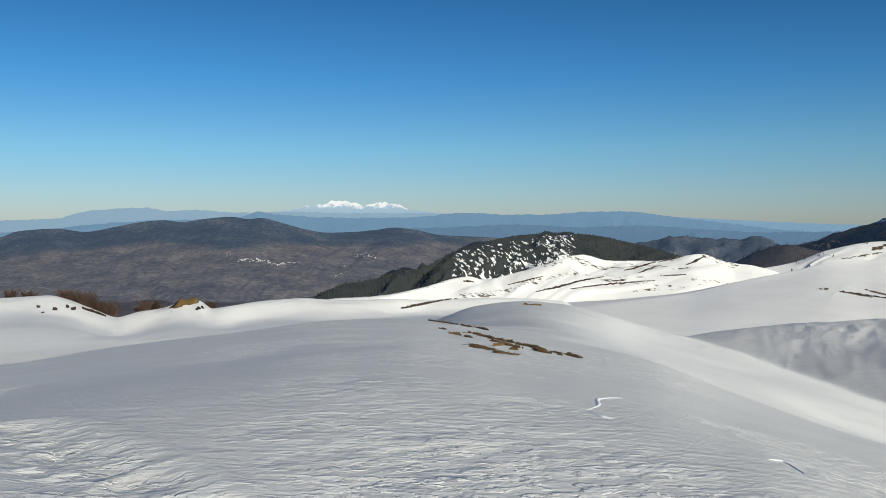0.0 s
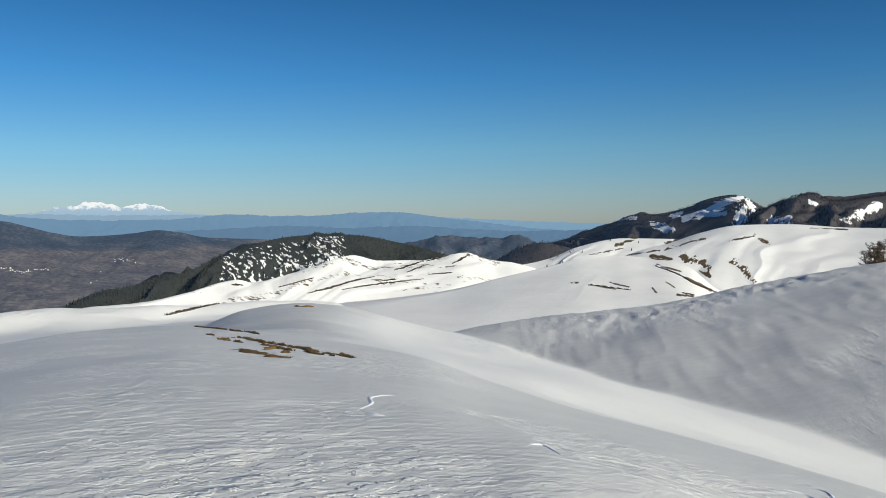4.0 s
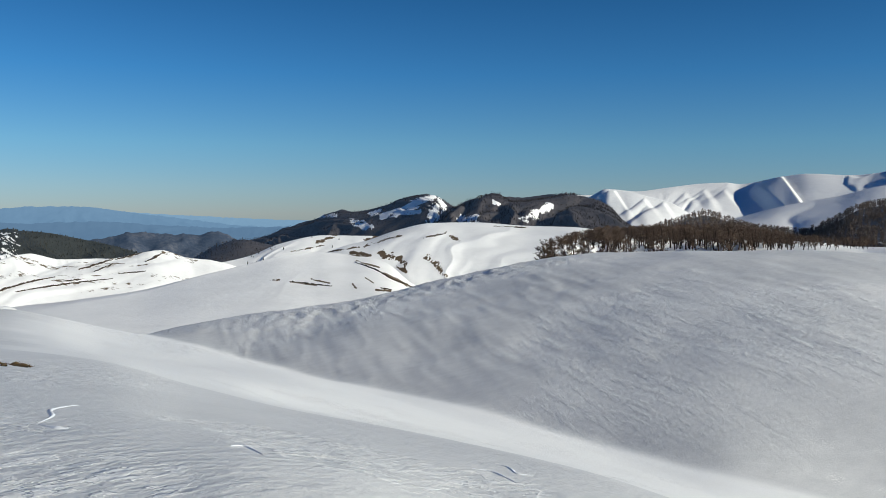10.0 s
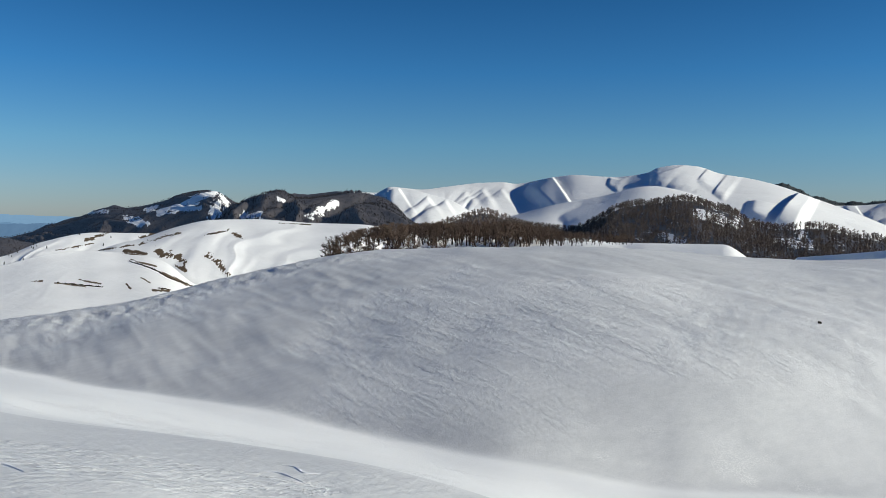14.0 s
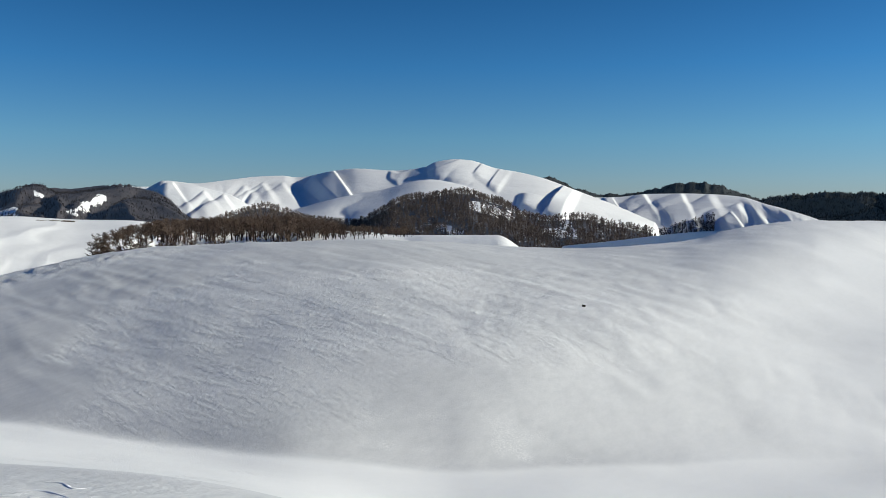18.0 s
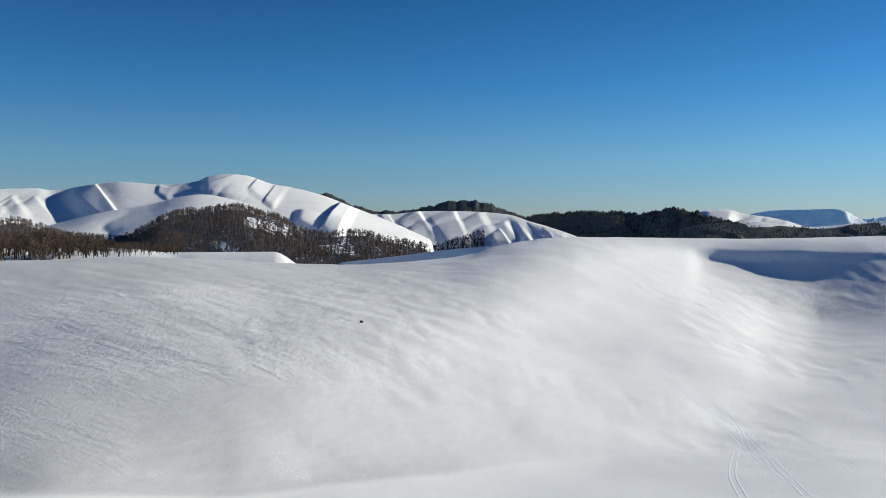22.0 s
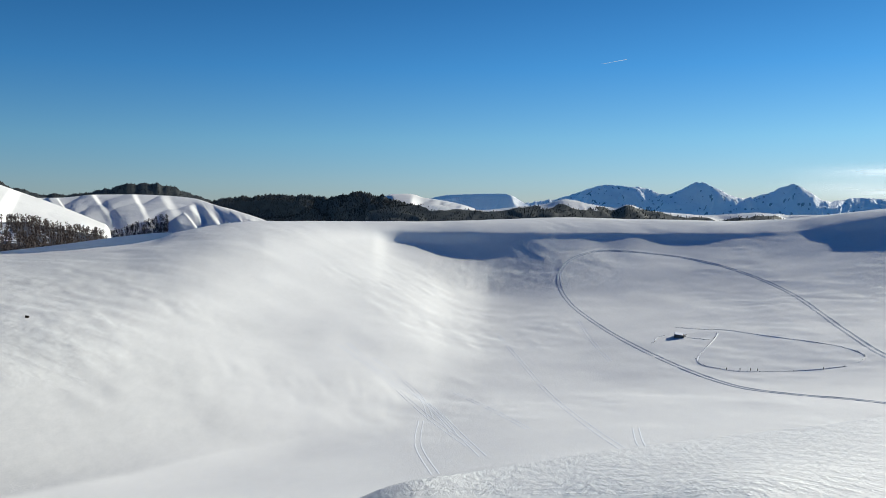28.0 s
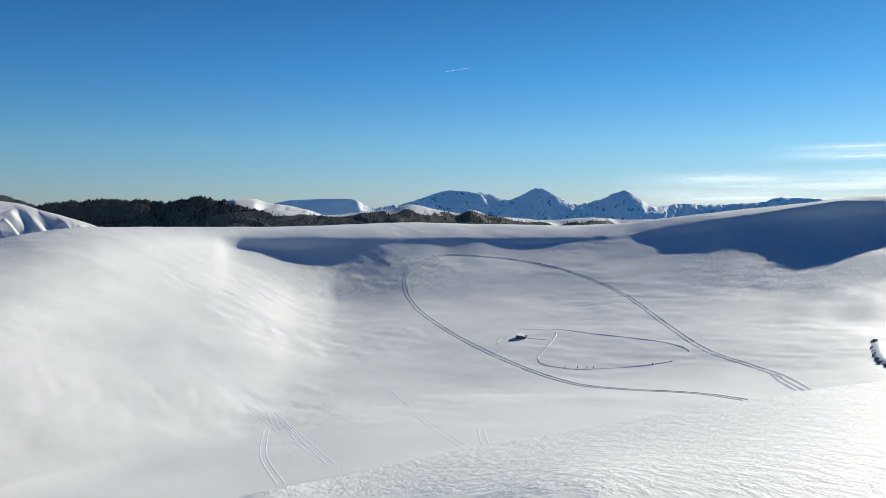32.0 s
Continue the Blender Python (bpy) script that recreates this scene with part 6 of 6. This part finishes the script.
woods("wooded_hump", 11000, "bare", 6.6, CANOPY, "leafless brown beech woods on the snow hump", lambda b, v, e, x, y: np.where(b < 71, 1, 0.75), 3, True)
woods("wooded_knoll", 2200, "bare", 7.5, CANOPY, "leafless brown woods on the knoll", lambda b, v, e, x, y: 1.0 + 0 * b, 4)
woods("wooded_mountain", 8000, "bare", 4.0, FAR_CANOPY, "dark leafless woods on the mountain", lambda b, v, e, x, y: 1.0 + 0 * b, 5, True)
woods("forested_mountain", 9000, "bare", 4.5, FAR_CANOPY, "dense leafless woods over the mountain", lambda b, v, e, x, y: 1.0 + 0 * b, 7, True)
woods("dark_wooded_ridge", 5000, "conifer", 4, NEEDLES, "dark conifer woods along the ridge", lambda b, v, e, x, y: np.where(v > -0.5, 1.0, 0.3), 9)
woods("dark_forest_ridge", 8000, "conifer", 5.0, NEEDLES, "dark conifer forest on the ridge", lambda b, v, e, x, y: np.where(v > -0.6, 1.0, 0.3), 11)
woods("middle_hills", 4500, "conifer", 4, NEEDLES, "belt of dark conifers between snow hills", lambda b, v, e, x, y: 1.0 + 0 * b, 13, True)
woods("forested_hill", 8000, "conifer", 3.2, NEEDLES, "dark conifers covering the valley hill", lambda b, v, e, x, y: np.where((b > 0.8) & (b < 9), 0.35, 1.0), 15)
woods("dark_cone_hill", 2000, "bare", 4, FAR_CANOPY, "dark woods on the cone hill", lambda b, v, e, x, y: 1.0 + 0 * b, 17)
woods("gullied_snow_hill", 2200, "bare", 10, FAR_CANOPY, "clump of dark trees at the foot of the snow hill", lambda b, v, e, x, y: np.where((b > 78.3) & (b < 82) & (e < -1.55 + 0.31 * (b - 78.8)), 1.0, 0.0), 19)
woods("snow_bench", 160, "conifer", 2.2, NEEDLES, "dark shrubs dotted over the snow bench", lambda b, v, e, x, y: np.where(b < 27, 1.0, 0.1), 21)


# ---- villages and a road in the valley ----
def gable(w, d, h, r):
    wall = mesh_of("wall", [(-w, -d, 0), (w, -d, 0), (w, d, 0), (-w, d, 0), (-w, -d, h), (w, -d, h), (w, d, h), (-w, d, h), (-w, 0, h + r), (w, 0, h + r)],
                   [(0, 1, 5, 4), (1, 2, 6, 9, 5), (2, 3, 7, 6), (3, 0, 4, 8, 7)], PLASTER, True)
    o = 0.25
    roof = mesh_of("roof", [(-w - o, -d - o, h - .2), (w + o, -d - o, h - .2), (w + o, 0, h + r + .1), (-w - o, 0, h + r + .1), (-w - o, d + o, h - .2), (w + o, d + o, h - .2),
                            (-w - o, -d - o, h - .5), (w + o, -d - o, h - .5), (w + o, d + o, h - .5), (-w - o, d + o, h - .5)],
                   [(0, 1, 2, 3), (3, 2, 5, 4), (6, 7, 1, 0), (8, 9, 4, 5)], ROOF, True)
    return wall, roof


HOUSES = [gable(0.9, 0.8, 1.0, 0.35), gable(0.75, 0.7, 1.2, 0.3), gable(1.2, 0.8, 0.9, 0.35)]
for path, n, spread in (([(-13.44, -2.75), (-12.17, -2.87), (-10.71, -3.07)], 46, 0.09), ([(-5.93, -2.43), (-4.79, -2.62)], 16, 0.12), ([(-10.41, -3.00), (-9.41, -3.05)], 7, 0.06),
                        ([(-14.33, -2.29), (-13.80, -2.45)], 4, 0.08), ([(-6.99, -3.94), (-6.53, -3.11)], 4, 0.1)):
    run = curve_be(path, 20)
    for _ in range(n):
        b, e = run[rnd.randrange(len(run))]
        b, e = b + rnd.gauss(0, 0.16), e + rnd.gauss(0, spread * 0.7)
        p = seen(b, e)
        house = thing("house", p - Vector((0, 0, 0.3)), "tiny pale village house in the valley far off", "house", "village in the valley")
        house.rotation_euler = (0, 0, rnd.uniform(-0.5, 0.5) - radians(b))
        wall, roof = HOUSES[rnd.randrange(3)]
        part("wall", wall, house)
        part("roof", roof, house)

for path in ([(-29, -4.1), (-27.58, -4.09), (-26.06, -4.01), (-24.50, -3.89), (-23.70, -3.81), (-22.57, -3.66)], [(-26.68, -4.40), (-25.45, -4.27), (-24.82, -4.40)]):
    pts = [seen(b, e) for b, e in curve_be(path, 8)]
    verts, faces = [], []
    for i, p in enumerate(pts):
        for s in (-2.2, 2.2):
            q = p + Vector((0, s, 0.7))
            q.z = surface_z(math.degrees(math.atan2(q.x, q.y)), math.hypot(q.x, q.y), p.z) + 0.8
            verts.append(q)
        if i:
            faces.append((2 * i - 2, 2 * i - 1, 2 * i + 1, 2 * i))
    tagged(new("road", mesh_of("road", verts, faces, GRAVEL)), "pale gravel road through the brown valley", "road", kind="structure")


# ---- high thin cloud and a vapour trail ----
def cloud_material():
    m, n, l, bsdf = material("thin_cloud")
    uv = n.new("ShaderNodeTexCoord").outputs["UV"]
    streak = noise_node(n, l, uv, 2.2, 4, 0.45, (1.0, 1.7, 1.0), 4)
    edge = attribute(n, "veil")
    thick = maths(n, l, "MULTIPLY", ramp(n, l, streak, [(0.34, (0, 0, 0)), (0.72, (1, 1, 1))]), edge)
    bsdf.inputs["Base Color"].default_value = (0.9, 0.9, 0.9, 1)
    # sunlight on the cloud put in as an even glow
    bsdf.inputs["Emission Color"].default_value = (0.80, 0.84, 0.86, 1)
    bsdf.inputs["Emission Strength"].default_value = 1.0
    l.new(maths(n, l, "MULTIPLY", thick, 0.9), bsdf.inputs["Alpha"])
    return m


def cloud(name, b0, b1, e0, e1, d, mat, label, category):
    nb, ne = 60, 16
    b, e = np.linspace(b0, b1, nb), np.linspace(e0, e1, ne)
    x = d * np.sin(np.radians(b))[:, None] + 0 * e[None, :]
    y = d * np.cos(np.radians(b))[:, None] + 0 * e[None, :]
    z = height(d, e)[None, :] + 0 * x
    u, w = np.linspace(0, 1, nb)[:, None], np.linspace(0, 1, ne)[None, :]
    veil = smooth(0, 0.35, u) * smooth(0, 0.3, w) * smooth(0, 0.3, 1 - w) + 0 * x
    ob = sheet(name, x, y, z, mat, (("veil", veil),))
    layer = ob.data.uv_layers.new(name="UVMap")
    flat = np.stack([u + 0 * x, w + 0 * x], -1).reshape(-1, 2)
    idx = np.zeros(len(ob.data.loops), int)
    ob.data.loops.foreach_get("vertex_index", idx)
    layer.data.foreach_set("uv", flat[idx].reshape(-1))
    return tagged(ob, label, category, kind="structure")


VEIL = cloud_material()
cloud("cloud", 120, 152, 0.2, 2.9, 4820, VEIL, "low band of thin white cloud", "cloud")
cloud("cloud", 129.5, 156, 3.1, 4.4, 4850, VEIL, "wisps of thin white cloud", "cloud")

TRAIL, tn, tl, tb = material("vapour_trail")
tb.inputs["Base Color"].default_value = (0.9, 0.9, 0.92, 1)
# the trail's brightness in the sun is painted as emission
tb.inputs["Emission Color"].default_value = (0.75, 0.85, 0.95, 1)
tb.inputs["Emission Strength"].default_value = 0.45
a, c = toward(110.38, 9.40) * 4700, toward(112.00, 9.65) * 4700
tv, tf = [], []
for k in range(12):
    u, w = a.lerp(c, k / 12), a.lerp(c, (k + 1) / 12)
    stick(tv, tf, u, w, 0.6 + 0.6 * k / 12, 0.6 + 0.6 * (k + 1) / 12, 6)
tagged(new("vapour_trail", mesh_of("vapour_trail", tv, tf, TRAIL)), "short white vapour trail of a high aircraft", "vapour trail", kind="structure")
